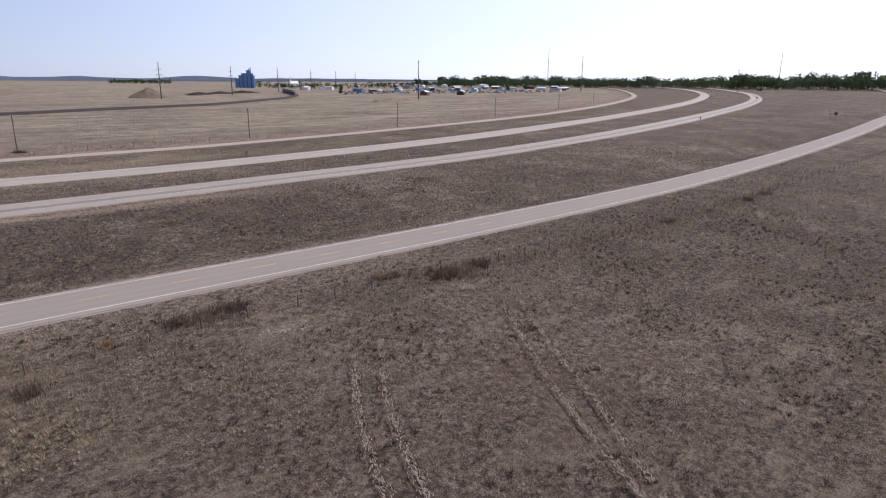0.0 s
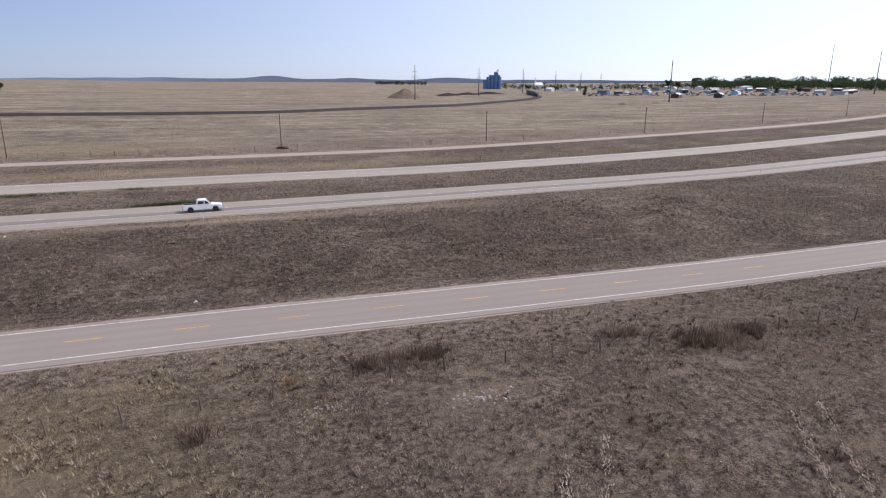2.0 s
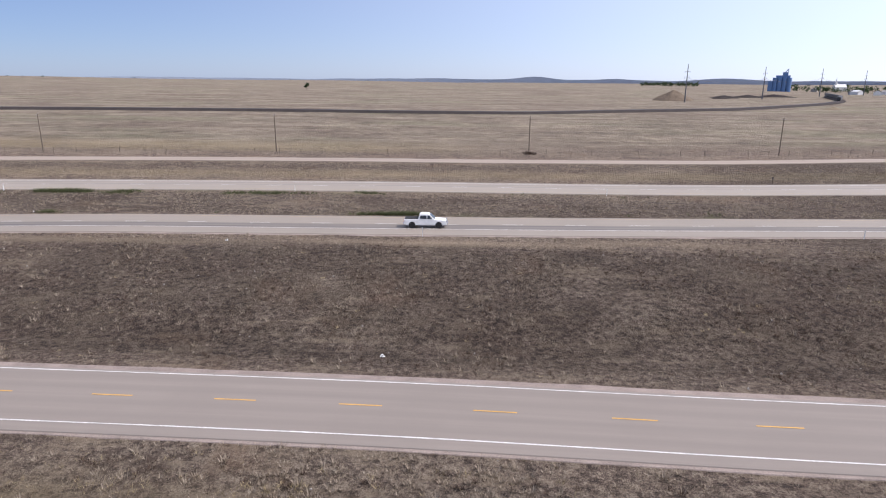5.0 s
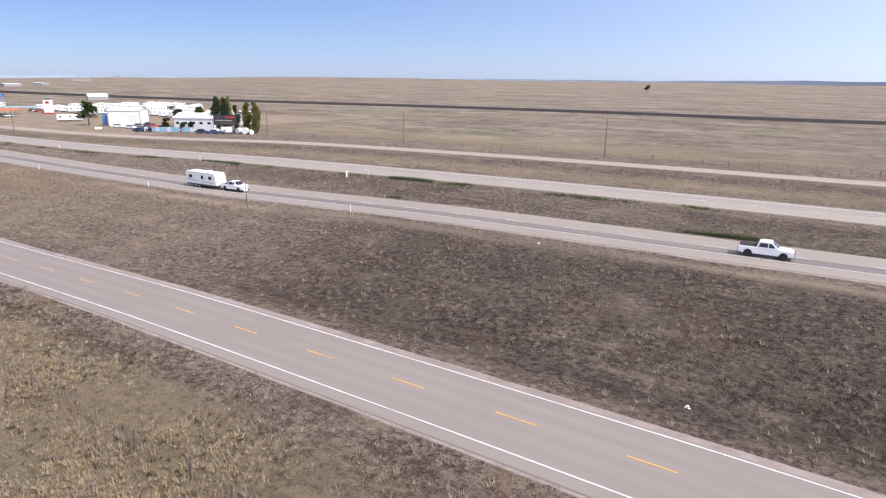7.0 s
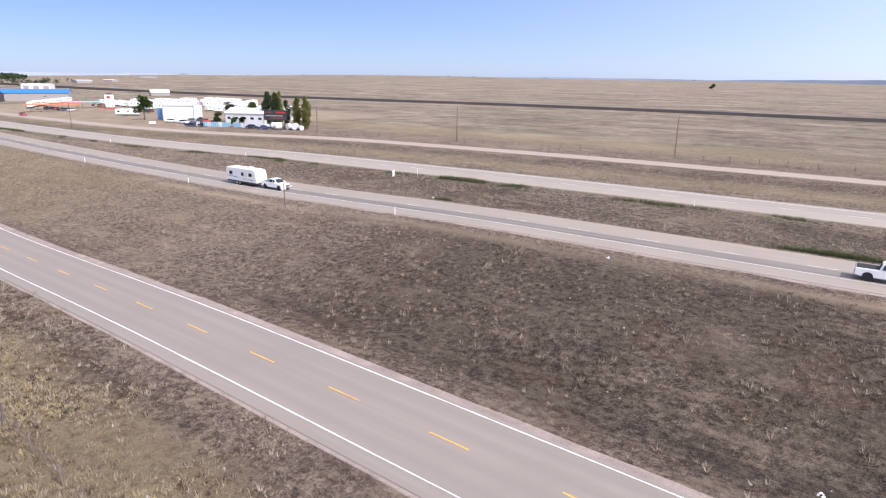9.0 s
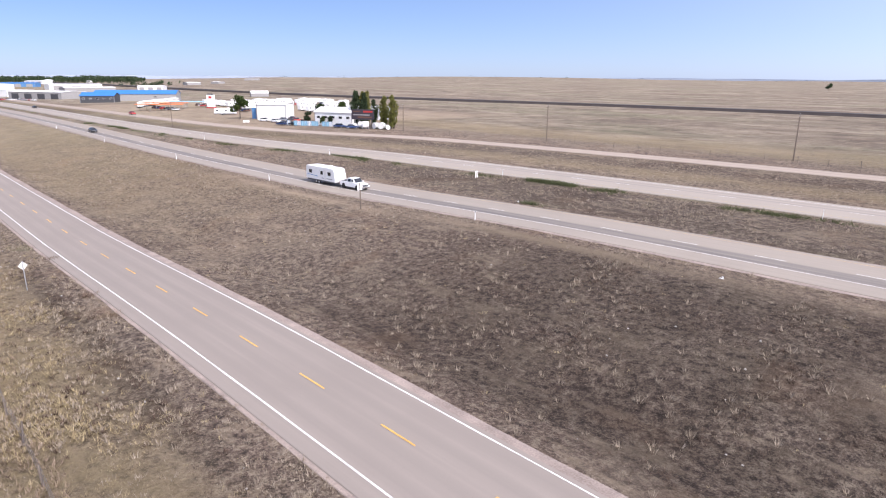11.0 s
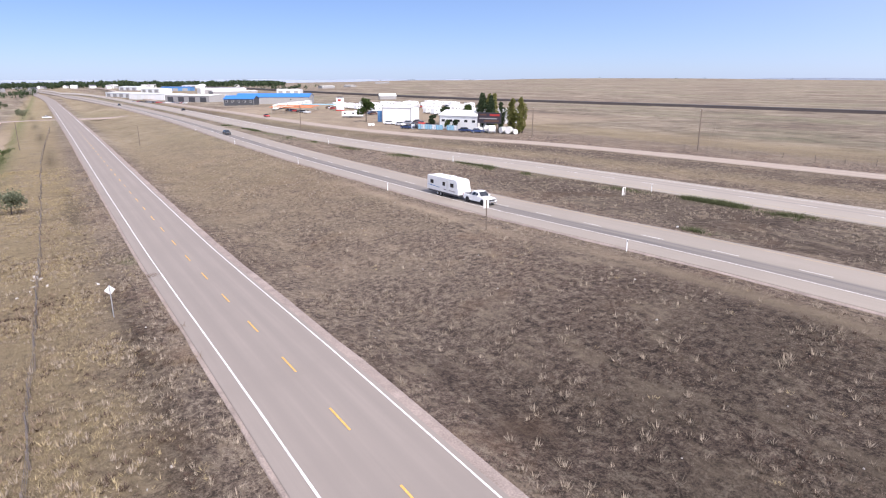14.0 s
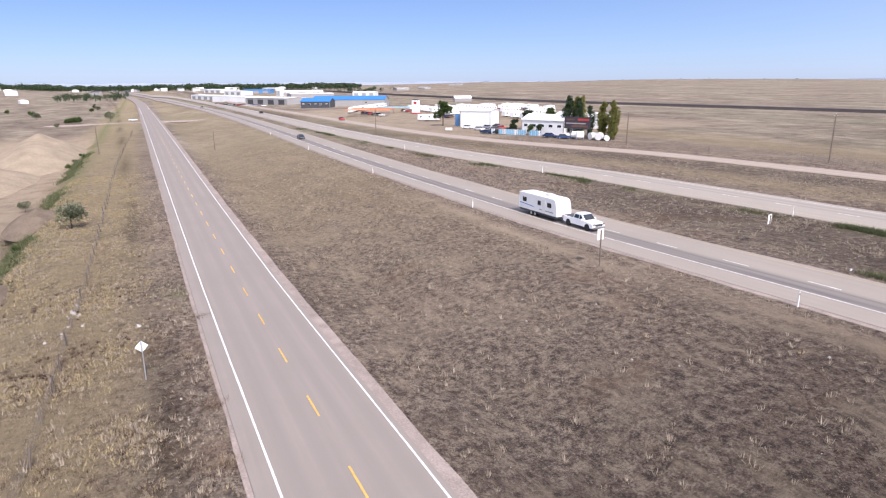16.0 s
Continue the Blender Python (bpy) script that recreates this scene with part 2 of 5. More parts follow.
M_RED = mat("red_paint", (0.42, 0.045, 0.04), 0.5)
M_BLUE = mat("blue_metal_roof", (0.035, 0.17, 0.46), 0.5)
M_BLUE2 = mat("blue_cladding", (0.09, 0.22, 0.42), 0.6)
M_ORANGE = mat("orange_canopy", (0.62, 0.20, 0.08), 0.6)
M_TEAL = mat("pale_blue_panel", (0.30, 0.52, 0.62), 0.6)
M_GREY = mat("grey_cladding", (0.30, 0.29, 0.28), 0.7)
M_DKGREY = mat("dark_grey_metal", (0.06, 0.06, 0.065), 0.6)
M_BROWNSIGN = mat("dark_sign_panel", (0.05, 0.04, 0.05), 0.6)
M_GREENSIGN = mat("green_sign_panel", (0.02, 0.16, 0.10), 0.5)
M_YELLOW = mat("yellow_sign_panel", (0.70, 0.62, 0.30), 0.5, vary=0.08)
M_BLUEGREY = mat("blue_grey_concrete", (0.11, 0.20, 0.37), 0.8)
M_SAND = mat("sandy_spoil", (0.275, 0.220, 0.158), 0.95, vary=0.25, scale=0.25, fine=2.5, bump=0.5, spec=0.1)
M_DIRT = mat("dark_spoil", (0.15, 0.115, 0.085), 0.95, vary=0.35, scale=0.4, fine=4, bump=0.5, spec=0.1)
M_BALLAST = mat("dark_rail_bank", (0.050, 0.042, 0.040), 0.95, vary=0.3, scale=0.2, fine=3, spec=0.1)
M_BARK = mat("bark", (0.10, 0.08, 0.065), 0.95)
M_GRASSY = mat("grassy_earth", (0.19, 0.15, 0.105), 0.95, vary=0.35, scale=0.5, fine=4, bump=0.5, spec=0.1)
M_STONE = mat("pale_stone", (0.36, 0.33, 0.295), 0.9)


def leaf_material(name, dark, light, through_light=0.48):
    """Thin leaves and blades: light falls on them and shines through them."""
    m = bpy.data.materials.new(name)
    m.use_nodes = True
    n, l = m.node_tree.nodes, m.node_tree.links
    n.remove(n["Principled BSDF"])
    rnd = n.new("ShaderNodeNewGeometry").outputs["Random Per Island"]
    oi = n.new("ShaderNodeObjectInfo").outputs["Random"]
    c = node_mix(n, l, rnd, dark, light)
    c = node_mix(n, l, node_math(n, l, "MULTIPLY", oi, 0.35), c, tuple(v * 0.6 for v in dark))
    df, tr, mx = n.new("ShaderNodeBsdfDiffuse"), n.new("ShaderNodeBsdfTranslucent"), n.new("ShaderNodeMixShader")
    mx.inputs[0].default_value = through_light
    for k, q in ((1, df), (2, tr)):
        l.new(c, q.inputs["Color"])
        l.new(q.outputs[0], mx.inputs[k])
    l.new(mx.outputs[0], n["Material Output"].inputs["Surface"])
    return m


M_LEAF = leaf_material("leaf_green", (0.053, 0.083, 0.030), (0.128, 0.173, 0.060))
M_LEAF_DARK = leaf_material("leaf_dark_green", (0.039, 0.060, 0.036), (0.098, 0.127, 0.065))
M_LEAF_SAGE = leaf_material("leaf_sage", (0.128, 0.143, 0.090), (0.300, 0.307, 0.203))
M_LEAF_YEL = leaf_material("leaf_yellowing", (0.128, 0.143, 0.045), (0.300, 0.277, 0.098))
M_GRASS = leaf_material("dead_grass_blades", (0.240, 0.195, 0.150), (0.540, 0.450, 0.345), 0.20)
M_GRASS_GOLD = leaf_material("golden_grass_blades", (0.330, 0.258, 0.150), (0.570, 0.465, 0.280), 0.26)
M_GRASS_GREEN = leaf_material("green_weed_blades", (0.085, 0.098, 0.050), (0.185, 0.195, 0.100), 0.36)
M_GRASS_BROWN = leaf_material("brown_grass_blades", (0.185, 0.140, 0.112), (0.360, 0.290, 0.235), 0.20)
M_STRAW = leaf_material("flattened_straw", (0.30, 0.245, 0.20), (0.60, 0.50, 0.40), 0.30)
M_GRASS_RUST = leaf_material("rusty_weed", (0.20, 0.125, 0.07), (0.40, 0.26, 0.15), 0.2)
M_BRUSH_PALE = leaf_material("pale_dry_brush", (0.15, 0.11, 0.080), (0.38, 0.29, 0.21), 0.20)
M_BRUSH_MID = leaf_material("brown_dry_brush", (0.095, 0.068, 0.052), (0.25, 0.18, 0.135), 0.18)
M_BRUSH = leaf_material("dry_brush", (0.051, 0.037, 0.031), (0.162, 0.112, 0.085), 0.12)


# ---- building tools ----
class Shape:
    """Vertices and faces of one part, gathered before they become a mesh."""

    def __init__(self):
        self.v, self.f, self.uv = [], [], []

    def quad(self, *pts):
        i = len(self.v)
        self.v += [tuple(p) for p in pts]
        self.f.append(tuple(range(i, i + len(pts))))
        return self

    def box(self, c, s, m=None, taper=1.0):
        """A box of size s round c; taper shrinks its top."""
        i = len(self.v)
        for dz in (-1, 1):
            k = taper if dz > 0 else 1.0
            for dx, dy in ((-1, -1), (1, -1), (1, 1), (-1, 1)):
                p = Vector((c[0] + dx * s[0] / 2 * k, c[1] + dy * s[1] / 2 * k, c[2] + dz * s[2] / 2))
                self.v.append(tuple(m @ p if m else p))
        self.f += [tuple(i + q for q in f) for f in ((3, 2, 1, 0), (4, 5, 6, 7), (0, 1, 5, 4), (1, 2, 6, 5), (2, 3, 7, 6), (3, 0, 4, 7))]
        return self

    def rod(self, a, b, r0, r1=None, n=8):
        """A round bar from a to b."""
        a, b = Vector(a), Vector(b)
        r1 = r0 if r1 is None else r1
        q = (b - a).to_track_quat("Z", "Y")
        i = len(self.v)
        for p, r in ((a, r0), (b, r1)):
            for k in range(n):
                w = 2 * math.pi * k / n
                self.v.append(tuple(p + q @ Vector((r * math.cos(w), r * math.sin(w), 0))))
        for k in range(n):
            self.f.append((i + k, i + (k + 1) % n, i + n + (k + 1) % n, i + n + k))
        self.f += [tuple(i + k for k in reversed(range(n))), tuple(i + n + k for k in range(n))]
        return self

    def profile(self, pts, x0, x1, m=None):
        """A solid with the outline pts, in (y, z) order, drawn out from x0 to x1."""
        i, n = len(self.v), len(pts)
        for x in (x0, x1):
            for y, z in pts:
                p = Vector((x, y, z))
                self.v.append(tuple(m @ p if m else p))
        for k in range(n):
            self.f.append((i + k, i + (k + 1) % n, i + n + (k + 1) % n, i + n + k))
        self.f += [tuple(i + k for k in reversed(range(n))), tuple(i + n + k for k in range(n))]
        return self

    def mesh(self, name, material, smooth_faces=False):
        me = bpy.data.meshes.new(name)
        me.from_pydata(self.v, [], self.f)
        me.materials.append(material)
        if smooth_faces:
            me.polygons.foreach_set("use_smooth", [True] * len(me.polygons))
        me.update()
        return me


def part(name, shape, material, parent=None, label="", m=None, smooth_faces=False):
    """One mesh object, under a thing or a part, or on its own."""
    me = shape if isinstance(shape, bpy.types.Mesh) else shape.mesh(name, material, smooth_faces)
    ob = new(name, me)
    if parent is not None:
        ob.parent = parent
    if m is not None:
        ob.matrix_basis = m
    return tagged(ob, label) if label else ob


def thing(name, label, category, group="", m=None, kind=""):
    ob = new(name)
    ob.empty_display_size = 0.3
    if m is not None:
        ob.matrix_basis = m
    return tagged(ob, label, category, group, kind)


def at(x, y, rz=0.0, dz=0.0):
    return pose(x, y, gz(x, y) + dz, 0, 0, rz)


# ---- the land ----
def smooth(v):
    v = min(1.0, max(0.0, v))
    return v * v * (3 - 2 * v)


def gz(x, y):
    """Height of the land."""
    s = max(0.0, Y_FRONT(x) - 70.0) if 120 < x < 1800 and -100 < y < 1000 else 0.0
    z = 2.0 * smooth((y - s - 78) / 26) * (1 - smooth((s - 8) / 26)) + 2.0 * smooth((s - 8) / 26) + smooth((y - 135) / 60)
    z -= 0.8 * math.exp(-((y - s - 79.5) / 4.5) ** 2)
    z -= 1.2 * smooth((58 - y) / 40)
    z -= 2.6 * smooth((46 - y) / 7) * smooth((-84 - x) / 16) * smooth((x + 345) / 40)
    z += (0.35 * smooth((x + 110) / 80) - 0.75 * smooth((-40 - x) / 60) + 0.5 * smooth((-130 - x) / 150)) * smooth((165 - y) / 60)
    r = math.hypot(x, y - 60)
    bearing = math.degrees(math.atan2(-x, y - 60))
    rise = smooth((bearing - 6) / 30) * smooth((73 - bearing) / 13) + 0.8 * smooth((bearing - 93) / 8) * smooth((150 - bearing) / 30) + smooth((-30 - bearing) / 14)
    z += (3.0 + 12.0 * min(1.0, rise)) * smooth((r - 450) / 2200)
    z += smooth((r - 330) / 500) * (1.6 * math.sin(x / 210 + 1.0) * math.sin(y / 160) + 1.2 * math.sin((x - y) / 330))
    for hx, hy, hh, hw in ((-900, 3600, 9, 500), (-2300, 2500, 12, 700), (300, 1500, 3.5, 260), (-150, 1900, 4, 420)):
        d = ((x - hx) ** 2 + (y - hy) ** 2) / hw**2
        if d < 9:
            z += hh * math.exp(-d)
    return z


def spline(pts):
    """Smooth curve y(x) through points, by Hermite pieces."""
    n = len(pts)
    s = []
    for i in range(n):
        a, b = pts[max(0, i - 1)], pts[min(n - 1, i + 1)]
        s.append((b[1] - a[1]) / (b[0] - a[0]))

    def f(x):
        if x <= pts[0][0]:
            return pts[0][1] + s[0] * (x - pts[0][0])
        for i in range(n - 1):
            (x0, y0), (x1, y1) = pts[i], pts[i + 1]
            if x <= x1:
                h = x1 - x0
                t = (x - x0) / h
                return (2 * t**3 - 3 * t**2 + 1) * y0 + (t**3 - 2 * t**2 + t) * h * s[i] + (3 * t**2 - 2 * t**3) * y1 + (t**3 - t**2) * h * s[i + 1]
        return pts[-1][1] + s[-1] * (x - pts[-1][0])
    return f


Y_FRONT = spline([(-1500, 12), (-1300, 33), (-840, 60), (-580, 64.2), (-390, 65.6), (-187, 67), (-87, 67.75), (-45, 68.1), (0, 68.4), (28, 67.8), (66, 67.5), (129, 70.0), (222, 80), (392, 103), (700, 163), (1000, 240), (1200, 314), (1400, 395), (1564, 481), (1690, 580), (1771, 676), (1830, 800)])
Y_HWN = spline([(-1500, 30), (-1250, 52), (-900, 87), (-600, 104.5), (-340, 109.2), (-200, 109.2), (-100, 111.5), (-8, 115.4), (48, 119.2), (128, 128), (306, 169.5), (456, 214), (576, 255), (725, 313), (887, 391), (998, 463), (1170, 590), (1327, 717), (1400, 800), (1445, 887), (1470, 980)])
Y_HWF = spline([(-1500, 46), (-1105, 83), (-822, 115), (-640, 125.5), (-354, 126), (-270, 127), (-185, 132.5), (-114, 142.3), (-17, 148), (60, 151.5), (172, 170.5), (322, 214.5), (535, 292.6), (786, 404), (912, 478), (1092, 612), (1220, 730), (1328, 844), (1375, 945), (1400, 1050)])
Y_GRAV = spline([(-1500, 150), (-600, 146), (-370, 147), (-247, 150.5), (-189, 159), (-142, 172), (-80, 179.5), (-24, 183), (13, 184), (78, 190), (225, 227), (332, 265), (473, 328), (678, 438), (808, 531), (960, 661), (1089, 784), (1190, 900)])
HALF_N = 6.4


def graded(lo, hi, step, end, grow=1.055):
    """Even steps from lo to hi, then ever wider ones out to end on both sides."""
    c = list(np.arange(lo, hi + 0.01, step))
    s = step
    a = [hi]
    while a[-1] < end:
        s *= grow
        a.append(a[-1] + s)
    b = [lo]
    s = step
    while b[-1] > -end:
        s *= grow
        b.append(b[-1] - s)
    return list(reversed(b[1:])) + c + a[1:]


def cover(x, y):
    """Shares of golden grass, bare earth, green weeds and far grassland."""
    gold = smooth((16 - x) / 42) * smooth((61 - y) / 6) * smooth((y - 34) / 8) * 0.78
    gold = max(gold, 0.5 * smooth((-50 - x) / 110) * smooth((104 - y) / 4) * smooth((y - 72) / 4))
    gold = max(gold, 0.5 * smooth((y - 196) / 6) * smooth((238 - y) / 25) * smooth((20 - x) / 60))
    gold = max(gold, 0.5 * math.exp(-((y - Y_HWF(x) - 15) / 5) ** 2))
    bare = smooth((44.0 + 5 * noise.noise((x * 0.06, y * 0.06, 4)) - y) / 3) * smooth((-86 - x) / 10) * smooth((x + 350) / 40) * smooth((y + 30) / 30)
    bare = max(bare, 0.95 * math.exp(-((y - Y_HWN(x) + 10.4) / 1.1) ** 2) * smooth((x + 130) / 20) * smooth((60 - x) / 40))
    bare = max(bare, 0.75 * math.exp(-((x - 21) ** 2 / 9 + (y - 48) ** 2 / 1.5)))
    bare = max(bare, 0.35 * math.exp(-((x + 55) ** 2 / 60 + (y - 46) ** 2 / 8)))
    if -460 < x < -195 and y > Y_GRAV(x) + 2:
        bare = max(bare, 0.6 * smooth((x + 460) / 10) * smooth((-200 - x) / 10) * smooth((285 - y) / 25))
    green = 0.9 * smooth(0.25 + 1.8 * noise.noise((x * 0.13, y * 0.3, 6.0))) * math.exp(-((y - Y_HWN(x) - 7.2) / 0.8) ** 2) * smooth((-60 - x) / -60 + 0.35)
    green = max(green, 0.9 * smooth(0.25 + 1.9 * noise.noise((x * 0.11, y * 0.3, 9.0))) * math.exp(-((y - Y_HWF(x) + 7.2) / 1.5) ** 2) * smooth((40 - x) / 60))
    green = max(green, 0.8 * math.exp(-((x + 93) ** 2 / 3 + (y - 61.4) ** 2 / 1.5)))
    green = max(green, 0.8 * math.exp(-((y - 44.5) / 1.6) ** 2) * smooth((-110 - x) / 10))
    far = smooth((y - Y_GRAV(x) - 4) / 50) + smooth((-170 - x) / 120) + smooth((-60 - y) / 200)
    return (gold, bare, green, min(1.0, far))


def darkening(x, y):
    """Share of dark, matted old growth, with backlit shade towards +x painted in."""
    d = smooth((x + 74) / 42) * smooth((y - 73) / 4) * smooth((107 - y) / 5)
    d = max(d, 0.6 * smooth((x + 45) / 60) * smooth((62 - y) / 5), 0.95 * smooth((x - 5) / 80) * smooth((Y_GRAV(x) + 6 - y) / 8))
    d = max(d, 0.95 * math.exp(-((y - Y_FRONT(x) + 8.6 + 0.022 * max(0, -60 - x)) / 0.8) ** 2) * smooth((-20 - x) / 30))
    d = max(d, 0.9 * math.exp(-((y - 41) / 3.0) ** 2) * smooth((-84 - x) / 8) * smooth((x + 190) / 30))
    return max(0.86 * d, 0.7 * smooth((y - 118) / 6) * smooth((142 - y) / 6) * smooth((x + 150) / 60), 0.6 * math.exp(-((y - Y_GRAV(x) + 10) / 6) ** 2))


def build_ground():
    xs, ys = graded(-270, 170, 2.5, 4700), graded(0, 232, 2.2, 4700)
    v, col, dark = [], [], []
    for y in ys:
        for x in xs:
            z = gz(x, y)
            if -320 < x < 320 and -40 < y < 300:
                z += 0.22 * noise.noise((x * 0.11, y * 0.11, 0)) * (0.25 if any(abs(y - f(x)) < 9 for f in (Y_FRONT, Y_HWN, Y_HWF, Y_GRAV)) else 1.0)
            v.append((x, y, z))
            col += cover(x, y)
            dark.append(darkening(x, y))
    nx = len(xs)
    f = [(j * nx + i, j * nx + i + 1, (j + 1) * nx + i + 1, (j + 1) * nx + i) for j in range(len(ys) - 1) for i in range(nx - 1)]
    me = bpy.data.meshes.new("ground")
    me.from_pydata(v, [], f)
    a = me.color_attributes.new("cover", "FLOAT_COLOR", "POINT")
    a.data.foreach_set("color", col)
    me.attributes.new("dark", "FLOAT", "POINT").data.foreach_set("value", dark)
    me.polygons.foreach_set("use_smooth", [True] * len(me.polygons))
    me.materials.append(M_GROUND)
    ob = new("ground", me)
    tagged(ob, "brown dry prairie grassland with straw and bare patches", "ground", kind="structure")


def stations(x0, x1, near=4.0):
    out, x = [], x0
    while x < x1:
        out.append(x)
        x += near if -300 < x < 200 else near * 3
    return out + [x1]


def lift(x, y):
    return 0.0012 * max(0.0, math.hypot(x, y - 60) - 150)


def ribbon(name, fy, lo, hi, x0, x1, material, up, cuts=6, label="", category="", parent=None, skirt=True, wobble=0.0):
    """A strip of road between the lateral places lo and hi, laid on the land, with edges that go down into it."""
    xs = stations(x0, x1)
    lat = [lo + (hi - lo) * k / cuts for k in range(cuts + 1)]
    if skirt:
        lat = [lo - 0.35] + lat + [hi + 0.35]
    v, uv, f = [], [], []
    for x in xs:
        d = (fy(x + 1) - fy(x - 1)) / 2
        k = 1 / math.hypot(1, d)
        w = wobble * noise.noise((x * 0.21, lo, 3.0)), wobble * noise.noise((x * 0.21, hi, 7.0))
        for j, s in enumerate(lat):
            s2 = s + (w[0] if s < (lo + hi) / 2 else w[1])
            px, py = x - d * k * s2, fy(x) + k * s2
            drop = -0.45 if skirt and j in (0, len(lat) - 1) else up
            v.append((px, py, gz(px, py) + drop + lift(px, py)))
            uv.append((s, x))
    n = len(lat)
    for i in range(len(xs) - 1):
        for j in range(n - 1):
            f.append((i * n + j, (i + 1) * n + j, (i + 1) * n + j + 1, i * n + j + 1))
    f = [tuple(reversed(q)) for q in f]
    me = bpy.data.meshes.new(name)
    me.from_pydata(v, [], f)
    ul = me.uv_layers.new(name="UVMap")
    ul.data.foreach_set("uv", [c for q in f for i in q for c in uv[i]])
    me.materials.append(material)
    ob = new(name, me)
    if parent is not None:
        ob.parent = parent
    if category:
        tagged(ob, label, category, kind="structure")
    return ob


def dash(fy, x, lat, length, width, up):
    s = Shape()
    p = []
    for q in (x - length / 2, x + length / 2):
        d = (fy(q + 1) - fy(q - 1)) / 2
        k = 1 / math.hypot(1, d)
        for o in (lat - width / 2, lat + width / 2):
            px, py = q - d * k * o, fy(q) + k * o
            p.append((px, py, gz(px, py) + up + lift(px, py)))
    return s.quad(p[0], p[2], p[3], p[1])


build_ground()
verge = ribbon("verge", Y_FRONT, -5.25, 4.75, -1400, 1820, M_VERGE, 0.05, label="pinkish gravel verge along the two-lane road", category="verge", wobble=0.14)
road_front = ribbon("road_1", Y_FRONT, -4.95, 3.9, -1400, 1820, M_FRONT, 0.12, label="grey-pink two-lane frontage road with worn wheel paths", category="road")
verge_n = ribbon("verge_2", Y_HWN, -6.75, 5.5, -1500, 1465, M_VERGE, 0.05, label="pale gravel verge along the near carriageway", category="verge", wobble=0.35)
road_n = ribbon("road_2", Y_HWN, -6.2, 5.1, -1500, 1465, M_HWN, 0.12, label="pale highway carriageway with dark tyre paths", category="road")
road_f = ribbon("road_3", Y_HWF, -5.3, 5.3, -1500, 1395, M_HWF, 0.12, label="pale far highway carriageway of worn asphalt", category="road")
road_g = ribbon("road_4", Y_GRAV, -3.0, 3.0, -1500, 1185, M_GRAVEL, 0.10, label="narrow gravel service road beside the highway", category="road", wobble=0.5)
for r, fy, lo, m in ((road_front, Y_FRONT, -3.80, M_WHITE_LINE), (road_front, Y_FRONT, 3.50, M_WHITE_LINE), (road_n, Y_HWN, -3.0, M_WHITE_LINE), (road_n, Y_HWN, 4.3, M_YELLOW_FADED),
                     (road_f, Y_HWF, 4.0, M_WHITE_LINE), (road_f, Y_HWF, -3.8, M_YELLOW_FADED)):
    ribbon("edge_line", fy, lo - 0.065, lo + 0.065, -700, 420, m, 0.135, cuts=1, parent=r, skirt=False, wobble=0.03)
for k in range(-36, 8):
    part("centre_dash", dash(Y_FRONT, -0.1 + (8.95 if k < 0 else 9.3) * k, -0.08, 3.0, 0.13, 0.135), M_YELLOW_LINE, road_front)
for k in range(-40, 25):
    part("lane_dash", dash(Y_HWN, 3.0 + 9.0 * k, 0.1, 3.0, 0.13, 0.135), M_WHITE_LINE, road_n)
    part("lane_dash", dash(Y_HWF, 3.0 + 9.0 * k, 0.1, 3.0, 0.13, 0.135), M_WHITE_LINE, road_f)


# ---- poles, towers, posts ----
def utility_pole(h=10.0):
    t = thing("utility_pole", "weathered wooden utility pole with a short crossarm beside the field", "utility pole", "line poles")
    part("pole", Shape().rod((0, 0, -0.6), (0, 0, h), 0.16, 0.11, 10), M_POLE, t)
    part("crossarm", Shape().box((0, 0, h - 0.45), (0.12, 1.5, 0.12)), M_POLE, t)
    for y in (-0.65, 0.65):
        part("insulator", Shape().rod((0, y, h - 0.4), (0, y, h - 0.2), 0.05, 0.04, 6), M_STEEL, t)
    part("insulator", Shape().rod((0, 0, h), (0, 0, h + 0.22), 0.05, 0.04, 6), M_STEEL, t)
    return t


POLES = [(-110.1, 189.0), (-49.2, 197), (19.4, 200.2), (86.6, 204.4), (159.2, 217.6), (251.2, 250.3), (353.5, 288.5), (524, 384)]
pole = utility_pole()
pole.matrix_basis = at(*POLES[0], 8)
for x, y in POLES[1:]:
    copy_thing(pole, at(x, y, 8))


def wire(name, a, b, sag, r, parent=None, n=14):
    cu = bpy.data.curves.new(name, "CURVE")
    cu.dimensions, cu.bevel_depth, cu.bevel_resolution = "3D", r, 1
    s = cu.splines.new("POLY")
    s.points.add(n)
    for i in range(n + 1):
        t = i / n
        p = Vector(a).lerp(Vector(b), t)
        s.points[i].co = (p.x, p.y, p.z - 4 * sag * t * (1 - t), 1)
    cu.materials.append(M_WIRE)
    ob = new(name, cu)
    return ob


